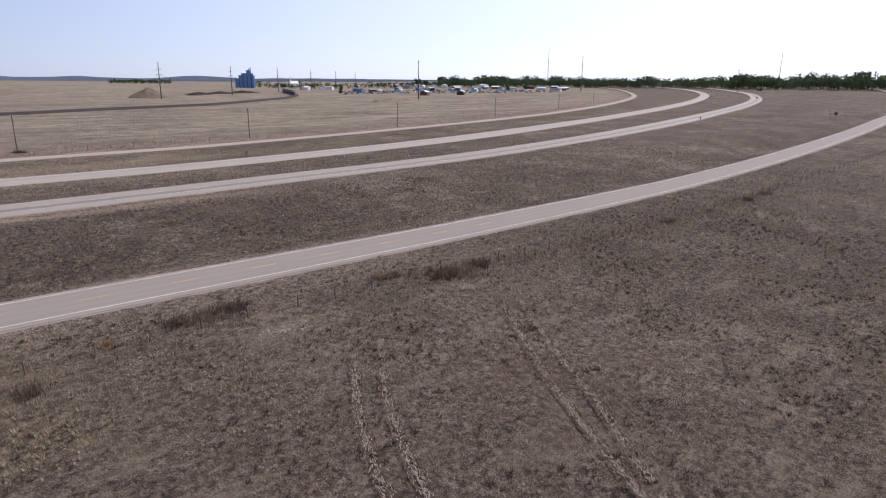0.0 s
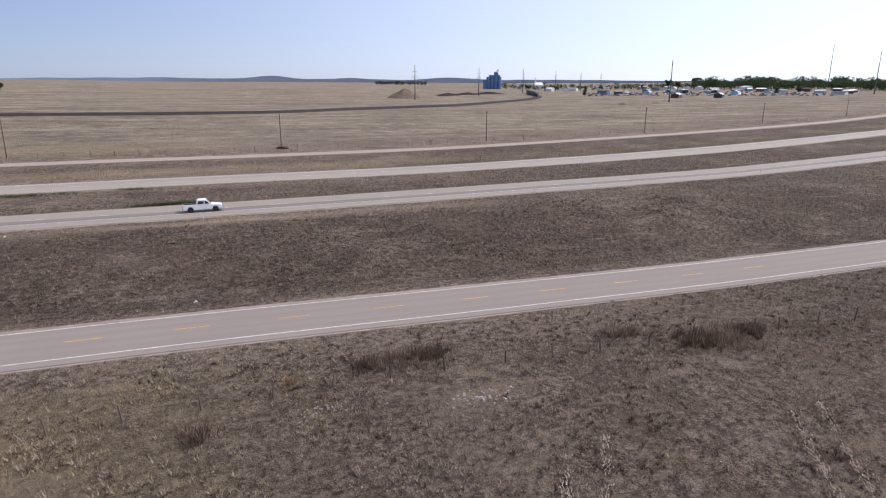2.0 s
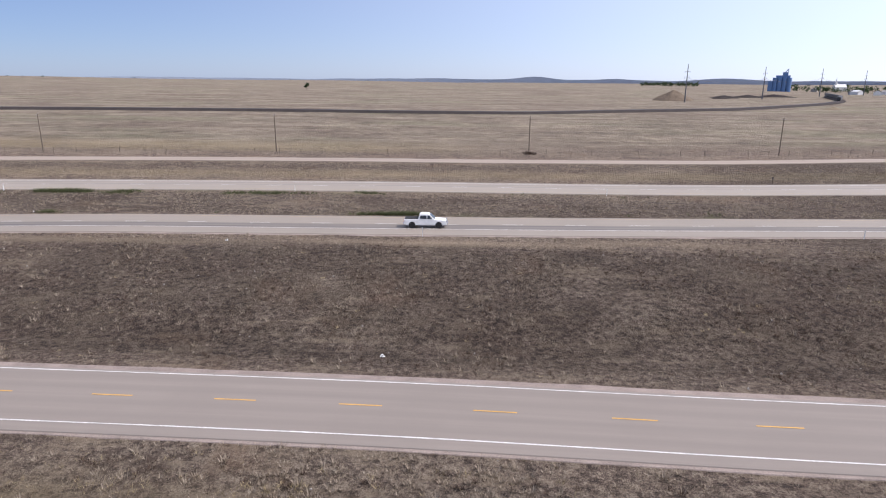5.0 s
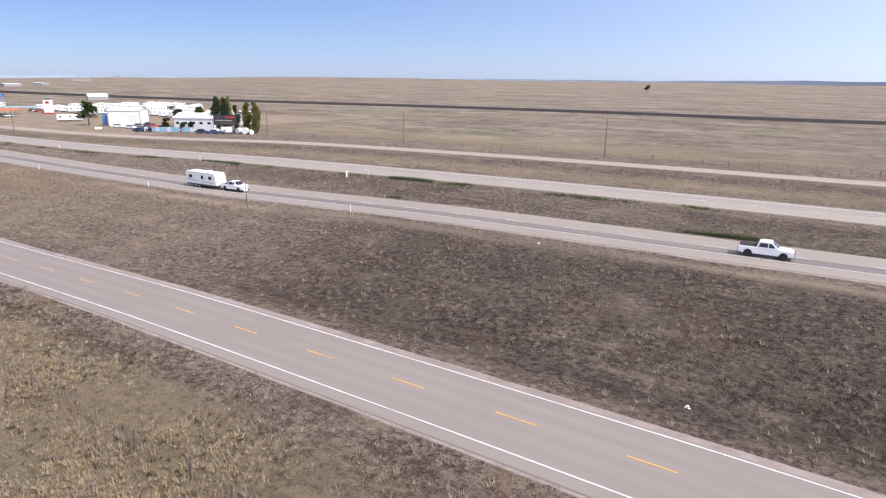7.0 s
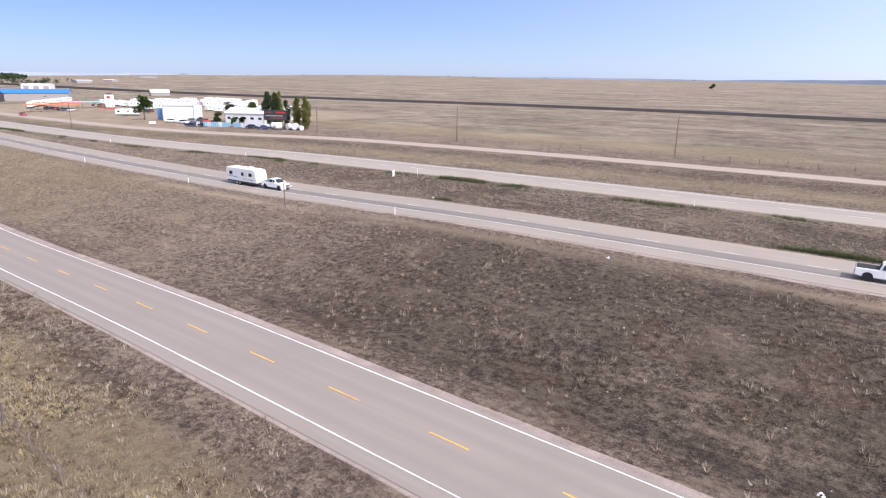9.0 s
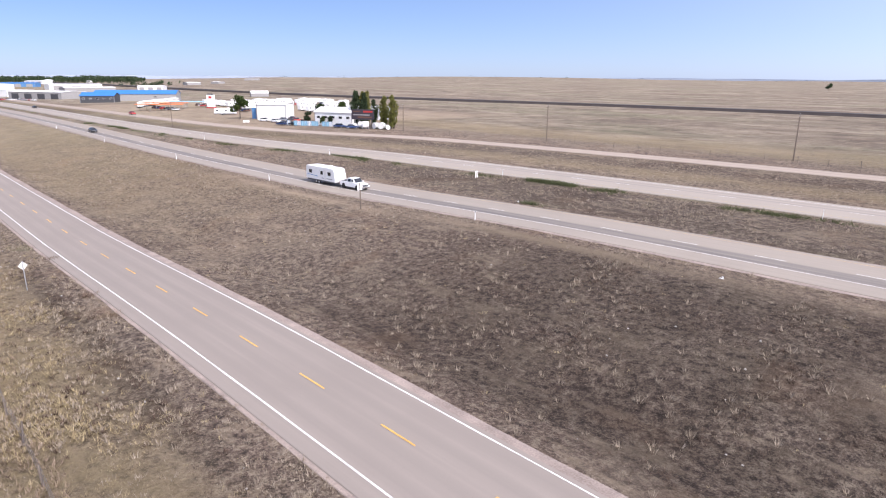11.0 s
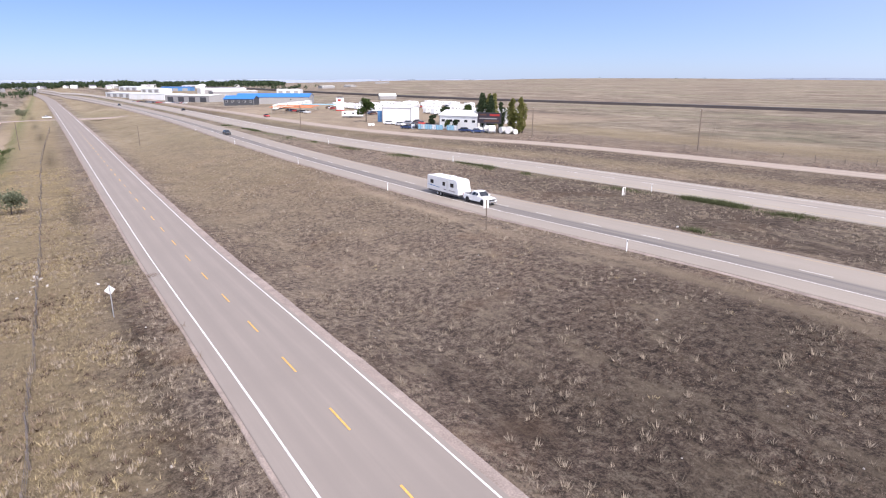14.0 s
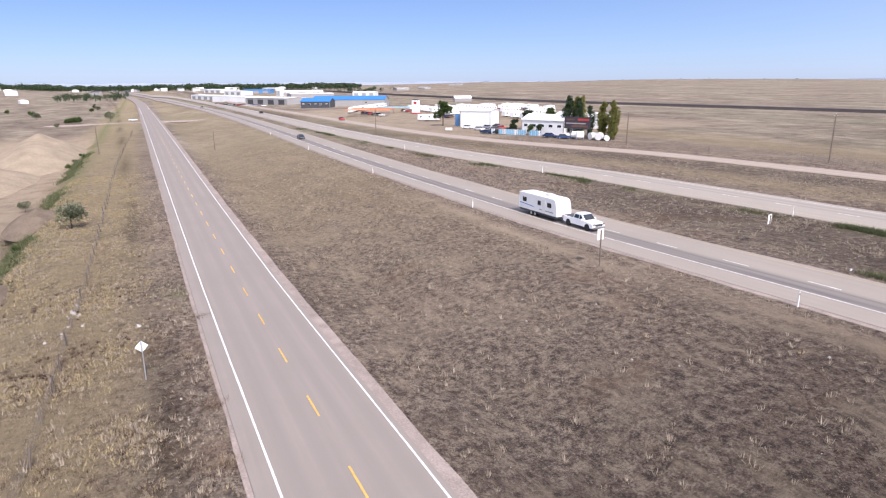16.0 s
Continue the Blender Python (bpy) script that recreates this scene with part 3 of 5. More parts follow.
def fence(name, label, fy, x0, x1, step, h, lean=0.06, strands=3):
    """Wooden posts with strands of wire, each post a part."""
    t = thing(name, label, "fence")
    rng = random.Random(int(x1))
    meshes = [Shape().rod((0, 0, -0.4), (0.03 * k, 0.02 * k, h * (0.9 + 0.07 * k)), 0.075, 0.06, 6).mesh("post", M_POST) for k in range(3)]
    tops, x = [], x0
    while x < x1:
        px = x + rng.uniform(-0.5, 0.5)
        py = fy(px) + rng.uniform(-0.12, 0.12)
        m = pose(px, py, gz(px, py), rng.gauss(0, lean) * 57, rng.gauss(0, lean) * 57, rng.uniform(0, 360))
        part("post", rng.choice(meshes), None, t, m=m)
        tops.append((px, py, gz(px, py)))
        x += step
    for k in range(strands):
        s = Shape()
        z = h * (0.35 + 0.27 * k)
        for a, b in zip(tops, tops[1:]):
            s.rod((a[0], a[1], a[2] + z), (b[0], b[1], b[2] + z), 0.012, n=3)
        part("wire", s, M_WIRE, t)
    return t


Y_FENCE = spline([(-430, 58.5), (-319, 56), (-206, 53.2), (-116, 53), (-64, 52.6), (0, 52.4), (12, 53.0), (46, 51.4), (87, 49.8), (121, 51.5), (167, 54), (260, 62), (420, 92)])
fence("barbed_wire_fence", "old grey wooden posts with slack barbed wire in dry grass", Y_FENCE, -330, 300, 4.6, 1.3)
fence("field_fence", "thin wooden fence posts with wire along the far field", lambda x: Y_GRAV(x) + 13, -150, 420, 6.0, 1.35)


def delineator(h=1.25):
    t = thing("delineator_post", "white plastic delineator post with a dark reflector beside the highway", "delineator", "roadside delineators")
    part("post", Shape().box((0, 0, h / 2 - 0.1), (0.06, 0.12, h + 0.2), taper=0.9), M_WHITE, t)
    part("reflector", Shape().box((0.036, 0, h - 0.16), (0.012, 0.09, 0.16)), M_DKGREY, t)
    return t


d0 = delineator()
spots = [(x, Y_HWN(x) - 6.9) for x in (0, -57.6, -109.5, -152, -205, -262, 58, 118, 180)] + [(x, Y_HWF(x) - 6.2) for x in (-27, -81.5, -134, -190, 30, 90)]
d0.matrix_basis = at(*spots[0])
for q in spots[1:]:
    copy_thing(d0, at(*q))


def board_sign(label, w, h, top, face, turn, x, y, post=M_POLE, rim=None):
    """A flat panel on a single wooden post, with a batten on its back."""
    t = thing("road_sign", label, "road sign", m=at(x, y, turn))
    part("post", Shape().box((0, 0, (top - 0.1) / 2 - 0.2), (0.1, 0.1, top + 0.3)), post, t)
    p = part("panel", Shape().box((0.075, 0, top - h / 2), (0.03, w, h)), face, t)
    part("panel_back", Shape().box((0.055, 0, top - h / 2), (0.008, w * 0.98, h * 0.98)), M_OFFWHITE, t)
    return t


board_sign("white rectangular road sign seen from behind on a dark post", 0.95, 1.15, 3.9, M_OFFWHITE, 190, -75.3, 100.6)
board_sign("pale yellowish rectangular sign on a brown wooden post in the median", 0.85, 1.1, 3.5, M_OFFWHITE, 195, -73.0, 122.5)
board_sign("white information sign on a post beside the far road", 2.2, 1.2, 3.4, M_WHITE, 200, 407, 131.5)
board_sign("dark red and blue sign on a post beside the far road", 1.6, 1.4, 3.6, M_BROWNSIGN, 200, 410, 130)
board_sign("green highway guide sign at the far bend", 7.0, 3.0, 6.0, M_GREENSIGN, 210, 1000, 428)
board_sign("small brown marker on a post beside the far carriageway", 0.5, 0.6, 1.4, M_BROWNSIGN, 180, 65.9, Y_HWF(65.9) + 7)
board_sign("small marker sign on a thin post between the carriageways", 0.7, 0.9, 2.4, M_DKGREY, 180, 316, Y_HWN(316) - 9)
board_sign("low white advertising sign on the verge of the gravel road", 2.4, 0.9, 1.5, M_WHITE, 150, -234, 161)

ds = thing("diamond_sign", "square warning sign set on its corner, seen from its grey back", "road sign", m=at(-72, 58.4, 190))
part("post", Shape().box((0, 0, 1.35), (0.07, 0.07, 3.3)), M_STEEL, ds)
part("panel", Shape().box((0, 0, 0), (0.02, 0.62, 0.62), m=pose(0.05, 0, 2.55, 45)), M_OFFWHITE, ds)
part("bracket", Shape().box((0.03, 0, 2.55), (0.02, 0.09, 0.95)), M_DKGREY, ds)


def single_pole(x, y, h, label, r=0.14):
    t = thing("wooden_pole", label, "pole", m=at(x, y))
    part("pole", Shape().rod((0, 0, -0.5), (0.05, 0, h), r, r * 0.7, 8), M_POLE, t)
    part("cap", Shape().rod((0.05, 0, h), (0.05, 0, h + 0.18), 0.06, 0.04, 6), M_STEEL, t)
    return t


single_pole(-242, 80.6, 6.4, "short wooden pole standing in the dry verge")
single_pole(-242.5, 47.5, 8.4, "wooden pole at the edge of the gravel pit")
single_pole(-245.5, 137.0, 9.1, "dark pole with a small cap beside the highway")
single_pole(-161.5, 180.0, 8.8, "pale bare pole beside the sales yard", 0.16)


def transmission_tower(h, levels):
    t = thing("transmission_tower", "grey steel monopole with two pairs of crossarms", "power tower", "transmission line")
    part("shaft", Shape().rod((0, 0, -1), (0, 0, h), 0.75, 0.3, 10), M_DKSTEEL, t)
    for z in levels:
        part("crossarm", Shape().rod((-3.4, -2.2, z), (3.4, 2.2, z), 0.16, n=6), M_DKSTEEL, t)
        for s in (-1, 1):
            part("insulator", Shape().rod((s * 3.2, s * 2.1, z), (s * 3.2, s * 2.1, z - 1.4), 0.12, n=5), M_DKSTEEL, t)
    return t


M_DKSTEEL = mat("weathered_steel", (0.115, 0.12, 0.135), 0.7, metal=0.2)
tw = transmission_tower(38.5, (25.5, 31))
TOWERS = [(212, 712), (343, 841), (474, 970), (606, 1100), (738, 1228), (880, 1370)]
tw.matrix_basis = at(*TOWERS[0])
for q in TOWERS[1:]:
    copy_thing(tw, at(*q))
for (x, y), (x2, y2) in zip(TOWERS, TOWERS[1:]):
    for s in (-1, 1):
        o = wire("power_line", (x + s * 3.2, y + s * 2.1, gz(x, y) + 24.1), (x2 + s * 3.2, y2 + s * 2.1, gz(x2, y2) + 24.1), 4.0, 0.06)
        tagged(o, "thin dark conductor hanging between steel towers", "power line", "power lines")
for x, y, h in ((417, 529, 39.5), (836, 638, 55), (1248, 1057, 88), (1279, 514, 70)):
    t = thing("tall_mast", "tall slender mast rising above the trees", "mast", "tall masts", m=at(x, y))
    part("shaft", Shape().rod((0, 0, -1), (0, 0, h * 0.9), 0.55 + h * 0.006, 0.3, 8), M_DKSTEEL, t)
    part("head", Shape().rod((0, 0, h * 0.9), (0, 0, h), 0.42, 0.35, 8), M_DKSTEEL, t)


# ---- railway bank ----
Y_RAIL = spline([(-2000, 330), (-1200, 345), (-640, 384), (-470, 394), (-366, 402), (-226, 412), (-121, 412), (-30, 405), (35, 410), (80, 436), (135, 464), (180, 490), (241, 556), (324, 655), (400, 773), (463, 931)])


def rail_bank():
    t = thing("railway", "dark low railway embankment across the prairie", "railway", kind="structure")
    s = Shape()
    xs = [x for x in range(-1500, 460, 12)]
    prof = [(-5.5, -0.4), (-2.6, 1.15), (2.6, 1.15), (5.5, -0.4)]
    n = len(prof)
    for x in xs:
        d = (Y_RAIL(x + 2) - Y_RAIL(x - 2)) / 4
        k = 1 / math.hypot(1, d)
        for o, z in prof:
            px, py = x - d * k * o, Y_RAIL(x) + k * o
            s.v.append((px, py, gz(px, py) + z + lift(px, py)))
    for i in range(len(xs) - 1):
        for j in range(n - 1):
            s.f.append((i * n + j, i * n + j + 1, (i + 1) * n + j + 1, (i + 1) * n + j))
    part("bank", s, M_BALLAST, t)
    for o in (-0.72, 0.72):
        s = Shape()
        for a, b in zip(xs, xs[1:]):
            pa, pb = (a, Y_RAIL(a) + o), (b, Y_RAIL(b) + o)
            s.rod((*pa, gz(*pa) + 1.25 + lift(*pa)), (*pb, gz(*pb) + 1.25 + lift(*pb)), 0.08, n=4)
        part("rail", s, M_DKSTEEL, t)


rail_bank()


# ---- plants ----
def leaf_cloud(s, rng, c, r, count, size, flat=1.0):
    """Small leaf clumps, thickest near the shell of an uneven ball."""
    g = np.random.default_rng(rng.randrange(1 << 30))
    d = g.normal(size=(count, 3))
    d /= np.linalg.norm(d, axis=1)[:, None]
    k = r * (0.5 + 0.55 * g.random(count)) * (1 + 0.25 * np.sin(3 * d[:, 0] + 5 * c[0]) * np.sin(4 * d[:, 2] + 3 * c[1]))
    p = np.array(c) + d * k[:, None] * np.array((1, 1, flat))
    a = g.normal(size=(count, 3))
    a /= np.linalg.norm(a, axis=1)[:, None]
    b = np.cross(a, g.normal(size=(count, 3)) + np.array((0, 0, 1)))
    b /= np.linalg.norm(b, axis=1)[:, None] + 1e-6
    z = (size * g.uniform(0.6, 1.3, count))[:, None]
    q = np.stack([p + a * z, p + b * z * 0.7, p - a * z, p - b * z * 0.7], 1).reshape(-1, 3)
    i = len(s.v)
    s.v += q.tolist()
    s.f += (np.arange(count * 4).reshape(-1, 4) + i).tolist()


def tree_meshes(seed, h, spread, leaves, size, slim=False, material=None):
    rng = random.Random(seed)
    tr, cr = Shape(), Shape()
    tr.rod((0, 0, -0.3), (0.1, 0, h * 0.55), h * 0.028, h * 0.012, 7)
    blobs = 9 if not slim else 7
    for i in range(blobs):
        if slim:
            w = (0.14 + 0.8 * i / blobs) * h
            c = (rng.uniform(-0.3, 0.3) * spread, rng.uniform(-0.3, 0.3) * spread, w)
            r = spread * (0.75 if 0 < i < blobs - 2 else 0.45)
        else:
            a = rng.uniform(0, 6.28)
            q = spread * rng.uniform(0.25, 0.62)
            c = (q * math.cos(a), q * math.sin(a), h * rng.uniform(0.38, 0.85))
            r = spread * rng.uniform(0.32, 0.5)
        tr.rod((0.05, 0, h * 0.3), (c[0] * 0.8, c[1] * 0.8, c[2]), h * 0.010, h * 0.004, 5)
        leaf_cloud(cr, rng, c, r, leaves // blobs, size, 1.3 if slim else 0.85)
    return tr.mesh("trunk", M_BARK), cr.mesh("crown", material or M_LEAF)


def plant(name, meshes, label, category, x, y, k=1.0, rz=0.0, group=""):
    t = thing(name, label, category, group, m=at(x, y, rz) @ Matrix.Diagonal((k, k, k, 1)))
    for nm, me in zip(("trunk", "crown"), meshes):
        part(nm, me, None, t)
    return t


POPLAR = [tree_meshes(s, 13.2, 2.0, 2600, 0.24, True, M_LEAF_DARK if s % 2 else M_LEAF_YEL) for s in (11, 12, 13)]
ROUND = [tree_meshes(s, 9.0, 3.4, 2600, 0.27, False, m) for s, m in ((21, M_LEAF), (22, M_LEAF_DARK), (23, M_LEAF_DARK))]
BUSH = [tree_meshes(s, 4.0, 2.6, 1400, 0.17, False, m) for s, m in ((31, M_LEAF_SAGE), (32, M_LEAF), (33, M_LEAF_SAGE))]
FARTREE = [tree_meshes(s, 17.0, 7.0, 620, 1.0, False, M_LEAF_DARK) for s in (41, 42, 43)]

for i, (x, y, k) in enumerate(((-199, 188, 0.95), (-196.5, 186, 1.05), (-193.5, 187.5, 0.98), (-191, 186.5, 0.9), (-188, 188.5, 0.8), (-180.5, 187, 0.8), (-176.5, 183.5, 0.93), (-173.5, 184.5, 0.85), (-198, 190, 1.0), (-194.5, 190, 1.02), (-179, 186, 0.85), (-174.5, 186.5, 0.95))):
    plant("poplar_tree", POPLAR[1 if i > 4 and i != 5 else 0 if i % 2 else 2], "slender dark green poplar tree behind the billboard", "tree", x, y, k, 40 * i, "row of poplars")
for i, (x, y, k) in enumerate(((-262, 172, 1.15), (-214, 176, 0.55), (-224, 188, 0.85), (-247, 215, 0.75), (-252, 219, 0.7), (-201, 178, 0.45), (-205, 177, 0.4), (-700, 22, 0.55))):
    plant("leafy_tree", ROUND[i % 3], "round green broadleaf tree beside the yard", "tree", x, y, k, 70 * i, "yard trees")
plant("sage_bush", BUSH[0], "large grey-green sagebrush at the rim of the gravel pit", "bush", -132.5, 49.0, 1.05, 20)
for i, (x, y, k) in enumerate(((-503, 0, 1.25), (-549, -8, 1.1), (-443, 44, 1.2), (-520, 40, 0.9), (-610, 25, 1.0), (-640, 28, 1.1), (-520, -60, 1.2), (-600, -30, 1.0), (-395, 22, 0.7))):
    plant("pasture_bush", BUSH[i % 3], "lone grey-green bush in the dry pasture", "bush", x, y, k, 50 * i, "pasture bushes")
for i in range(6):
    plant("hedge_bush", BUSH[1], "dense dark green clipped hedge bush beside the side road", "hedge", -436 + 2.6 * i, 29 - 0.9 * i, 1.0, 60 * i, "hedge")
for i, (x, y, k) in enumerate(((-294, 1078, 0.75), (460, 755, 0.55), (893, 1133, 1.35), (905, 1120, 1.1), (928, 1092, 1.45), (950, 1075, 1.2), (975, 1050, 1.0), (730, 700, 0.55), (760, 690, 0.6),
                               (1010, 1010, 0.9), (1060, 985, 0.95), (1110, 960, 0.9), (720, 1180, 0.6), (690, 1250, 0.6), (650, 1300, 0.6), (800, 1240, 0.6), (870, 1190, 0.7))):
    plant("shade_tree", FARTREE[(i + 1) % 3], "dark broad crowned tree on the edge of the town", "tree", x, y, k, 33 * i, "town trees")


def wood(name, label, az0, az1, dist, depth, h, count, seed, leaves=26, size=1.9, peaks=()):
    """A far belt of trees: trunks and uneven crowns of leaf clumps, joined."""
    rng = random.Random(seed)
    s = Shape()
    for i in range(count):
        az = radians(rng.uniform(az0, az1))
        d = dist + rng.uniform(0, depth)
        x, y = -math.sin(az) * d, math.cos(az) * d
        g = gz(x, y)
        k = h * rng.uniform(0.55, 1.1) * (0.9 + 0.3 * noise.noise((math.degrees(az) * 0.8, seed, 0)))
        for a, w, e in peaks:
            k *= 1 + e * math.exp(-((math.degrees(az) - a) / w) ** 2)
        s.rod((x, y, g - 1), (x, y, g + k * 0.6), 0.35, 0.15, 4)
        for b in range(4):
            c = (x + rng.uniform(-0.3, 0.3) * k, y + rng.uniform(-0.3, 0.3) * k, g + k * rng.uniform(0.3, 0.75))
            leaf_cloud(s, rng, c, k * 0.26, leaves // 4, size * k / 15, 0.9)
    ob = part(name, s, M_LEAF_DARK)
    tagged(ob, label, "trees", kind="stuff")


wood("far_woods", "dark green belt of trees along the horizon by the town", -112, -40, 1300, 260, 27, 1900, 5, leaves=64, size=1.05, peaks=((-70.5, 1.0, 0.5), (-74, 0.8, 0.45), (-66, 2.5, 0.3), (-80, 5, 0.35), (-55, 3, -0.1)))
wood("town_woods", "low dark green trees among the distant houses", -46, -24, 1450, 300, 15, 260, 6)
wood("horizon_trees", "long dark line of trees behind the town", 70.5, 99, 1850, 500, 19, 2300, 7, leaves=18, size=2.3)
wood("roadside_grove", "dark green grove of trees beside the distant road", 87.5, 92.5, 960, 140, 12, 70, 17, leaves=40, size=1.3)
wood("yard_grove", "row of dark trees behind the dealership yard", 67.5, 71.5, 1080, 60, 10, 34, 18, leaves=40, size=1.3)
wood("hill_trees", "thin dark line of trees on the far rise", 99, 118, 2300, 300, 9, 260, 19)
wood("shelter_belt", "small dark clump of trees on the distant plain", -17.5, -13, 2300, 60, 17, 90, 8, size=2.0)
wood("field_trees", "scattered dark trees behind the sales yards", 67, 84, 1350, 500, 8, 80, 9)
wood("plain_trees", "few tiny dark trees on the far plain", 10, 66, 2700, 500, 9, 36, 10)


# ---- vehicles ----
def wheel(parent, x, y, r, w=0.24, rim=None):
    t = part("wheel", Shape().rod((x, y - w / 2, r), (x, y + w / 2, r), r, n=14), M_BLACK, parent)
    part("rim", Shape().rod((x, y - w / 2 - 0.01, r), (x, y + w / 2 + 0.01, r), r * 0.58, n=10), rim or M_STEEL, t)


def bevelled(shape, name, material, width):
    me = shape.mesh(name, material)
    bm = bmesh.new()
    bm.from_mesh(me)
    bmesh.ops.remove_doubles(bm, verts=bm.verts, dist=1e-4)
    bmesh.ops.recalc_face_normals(bm, faces=bm.faces)
    bmesh.ops.bevel(bm, geom=list(bm.edges), offset=width, segments=2, affect="EDGES", profile=0.6)
    bm.to_mesh(me)
    bm.free()
    return me


def side_solid(outline, half, top_in, name, material, width=0.05):
    """A body from its side outline, in (x, z), drawn in towards the roof by top_in."""
    s = Shape()
    n = len(outline)
    zs = [z for _, z in outline]
    lo, hi = min(zs), max(zs)
    for side in (-1, 1):
        for x, z in outline:
            k = half - top_in * max(0.0, (z - lo) / (hi - lo)) ** 2
            s.v.append((x, side * k, z))
    s.f += [tuple(reversed(range(n))), tuple(n + i for i in range(n))]
    s.f += [(i, (i + 1) % n, n + (i + 1) % n, n + i) for i in range(n)]
    return bevelled(s, name, material, width)


def pickup(label, m, paint=None, cover=M_BLACK):
    paint = paint or M_WHITE
    t = thing("pickup_truck", label, "pickup truck", m=m)
    part("body", side_solid([(-2.95, 0.55), (-2.95, 1.22), (-0.95, 1.24), (1.15, 1.20), (2.55, 1.10), (2.92, 0.95), (2.95, 0.50), (2.3, 0.42), (-2.5, 0.42)], 1.0, 0.06, "body", paint, 0.07), None, t)
    cab = part("cab", side_solid([(-1.0, 1.20), (-0.82, 1.82), (-0.6, 1.92), (0.45, 1.92), (1.30, 1.20)], 0.93, 0.16, "cab", paint, 0.05), None, t)
    part("windscreen", Shape().quad((1.26, -0.78, 1.27), (1.26, 0.78, 1.27), (0.60, 0.68, 1.84), (0.60, -0.68, 1.84)), M_GLASS, cab, "dark windscreen", m=pose(0.045, 0, 0.02))
    part("rear_window", Shape().quad((-0.98, 0.7, 1.34), (-0.98, -0.7, 1.34), (-0.84, -0.66, 1.76), (-0.84, 0.66, 1.76)), M_GLASS, cab, "dark rear window", m=pose(-0.03, 0, 0))
    for s in (-1, 1):
        for x0, x1, u0, u1 in ((0.28, 1.02, 0.28, 0.52), (-0.78, 0.16, -0.66, 0.16)):
            q = Shape().quad((x0, s * 0.95, 1.30), (x1, s * 0.95, 1.30), (u1, s * 0.835, 1.76), (u0, s * 0.835, 1.76))
            part("side_window", q, M_GLASS, cab, "dark side window")
        part("mirror", Shape().box((0.95, s * 1.1, 1.32), (0.14, 0.2, 0.2)), paint, cab)
        part("headlight", Shape().box((2.9, s * 0.76, 0.95), (0.1, 0.34, 0.18)), M_CHROME, t)
        part("tail_light", Shape().box((-2.96, s * 0.9, 1.0), (0.04, 0.14, 0.36)), M_RED, t)
        for x in (-1.85, 1.85):
            wheel(t, x, s * 0.88, 0.40)
            part("wheel_arch", Shape().rod((x, s * 0.93, 0.44), (x, s * 1.012, 0.44), 0.47, n=16), M_BLACK, t)
    part("bed_cover", Shape().box((-1.95, 0, 1.255), (1.85, 1.66, 0.05)), cover, t, "dark load bed")
    part("bumper", Shape().box((2.98, 0, 0.55), (0.14, 1.85, 0.24)), M_CHROME, t)
    part("bumper", Shape().box((-3.0, 0, 0.6), (0.14, 1.8, 0.2)), M_CHROME, t)
    part("grille", Shape().box((2.955, 0, 0.86), (0.06, 1.1, 0.28)), M_DKGREY, t)
    return t


def travel_trailer(label, m, detailed=True, length=8.6, group="", material=None):
    """A caravan: tall body with a raked nose, windows, door, stripes and two axles."""
    a, b = -length / 2, length / 2
    t = thing("travel_trailer", label, "travel trailer", group, m=m)
    part("body", side_solid([(a, 0.75), (a + 0.08, 3.0), (a + 0.3, 3.1), (b - 0.9, 3.1), (b - 0.35, 2.9), (b, 1.5), (b, 0.75)], 1.24, 0.02, "body", material or M_WHITE, 0.08), None, t)
    part("underframe", Shape().box((0, 0, 0.62), (length - 0.4, 2.2, 0.28)), M_DKGREY, t)
    for s in (-1, 1):
        for x in (-1.0, -0.1):
            wheel(t, x - 0.4, s * 1.05, 0.36)
        for x, w in ((a + 1.5, 0.9), (b - 4.0, 0.7), (b - 1.7, 0.9)):
            part("window", Shape().box((x, s * 1.245, 2.1), (w, 0.03, 0.62)), M_GLASS, t, "dark tinted window")
        if detailed:
            part("stripe", Shape().box((a + 2.0, s * 1.243, 1.32), (3.4, 0.02, 0.10), m=pose(0, 0, 0, 0, 3, 0)), M_BLUE2, t)
            part("stripe", Shape().box((b - 2.4, s * 1.243, 1.2), (3.2, 0.02, 0.14)), M_GREY, t)
    part("door", Shape().box((b - 2.9, -1.25, 1.75), (0.68, 0.04, 1.85)), M_OFFWHITE, t)
    part("roof_vent", Shape().box((a + 3.0, 0, 3.16), (0.7, 0.7, 0.18)), M_OFFWHITE, t)
    part("air_conditioner", Shape().box((b - 3.2, 0, 3.22), (1.0, 0.8, 0.3)), M_OFFWHITE, t)
    part("drawbar", Shape().rod((b - 0.1, -0.7, 0.62), (b + 1.1, 0, 0.6), 0.06, n=6).rod((b - 0.1, 0.7, 0.62), (b + 1.1, 0, 0.6), 0.06, n=6), M_DKGREY, t)
    part("gas_bottle_box", Shape().box((b + 0.3, 0, 0.9), (0.4, 0.7, 0.5)), M_OFFWHITE, t)
    return t


def car(label, m, paint, group=""):
    t = thing("car", label, "car", group, m=m)
    part("body", side_solid([(-2.25, 0.45), (-2.3, 0.95), (-1.4, 1.02), (1.0, 1.0), (2.15, 0.82), (2.3, 0.5), (2.0, 0.34), (-2.0, 0.34)], 0.9, 0.05, "body", paint, 0.06), None, t)
    part("cabin", side_solid([(-1.75, 0.98), (-1.25, 1.45), (0.25, 1.47), (1.05, 0.98)], 0.84, 0.16, "cabin", M_GLASS, 0.05), None, t)
    part("roof", Shape().box((-0.5, 0, 1.475), (1.4, 1.3, 0.04)), paint, t)
    for s in (-1, 1):
        for x in (-1.4, 1.4):
            wheel(t, x, s * 0.82, 0.33)
    return t


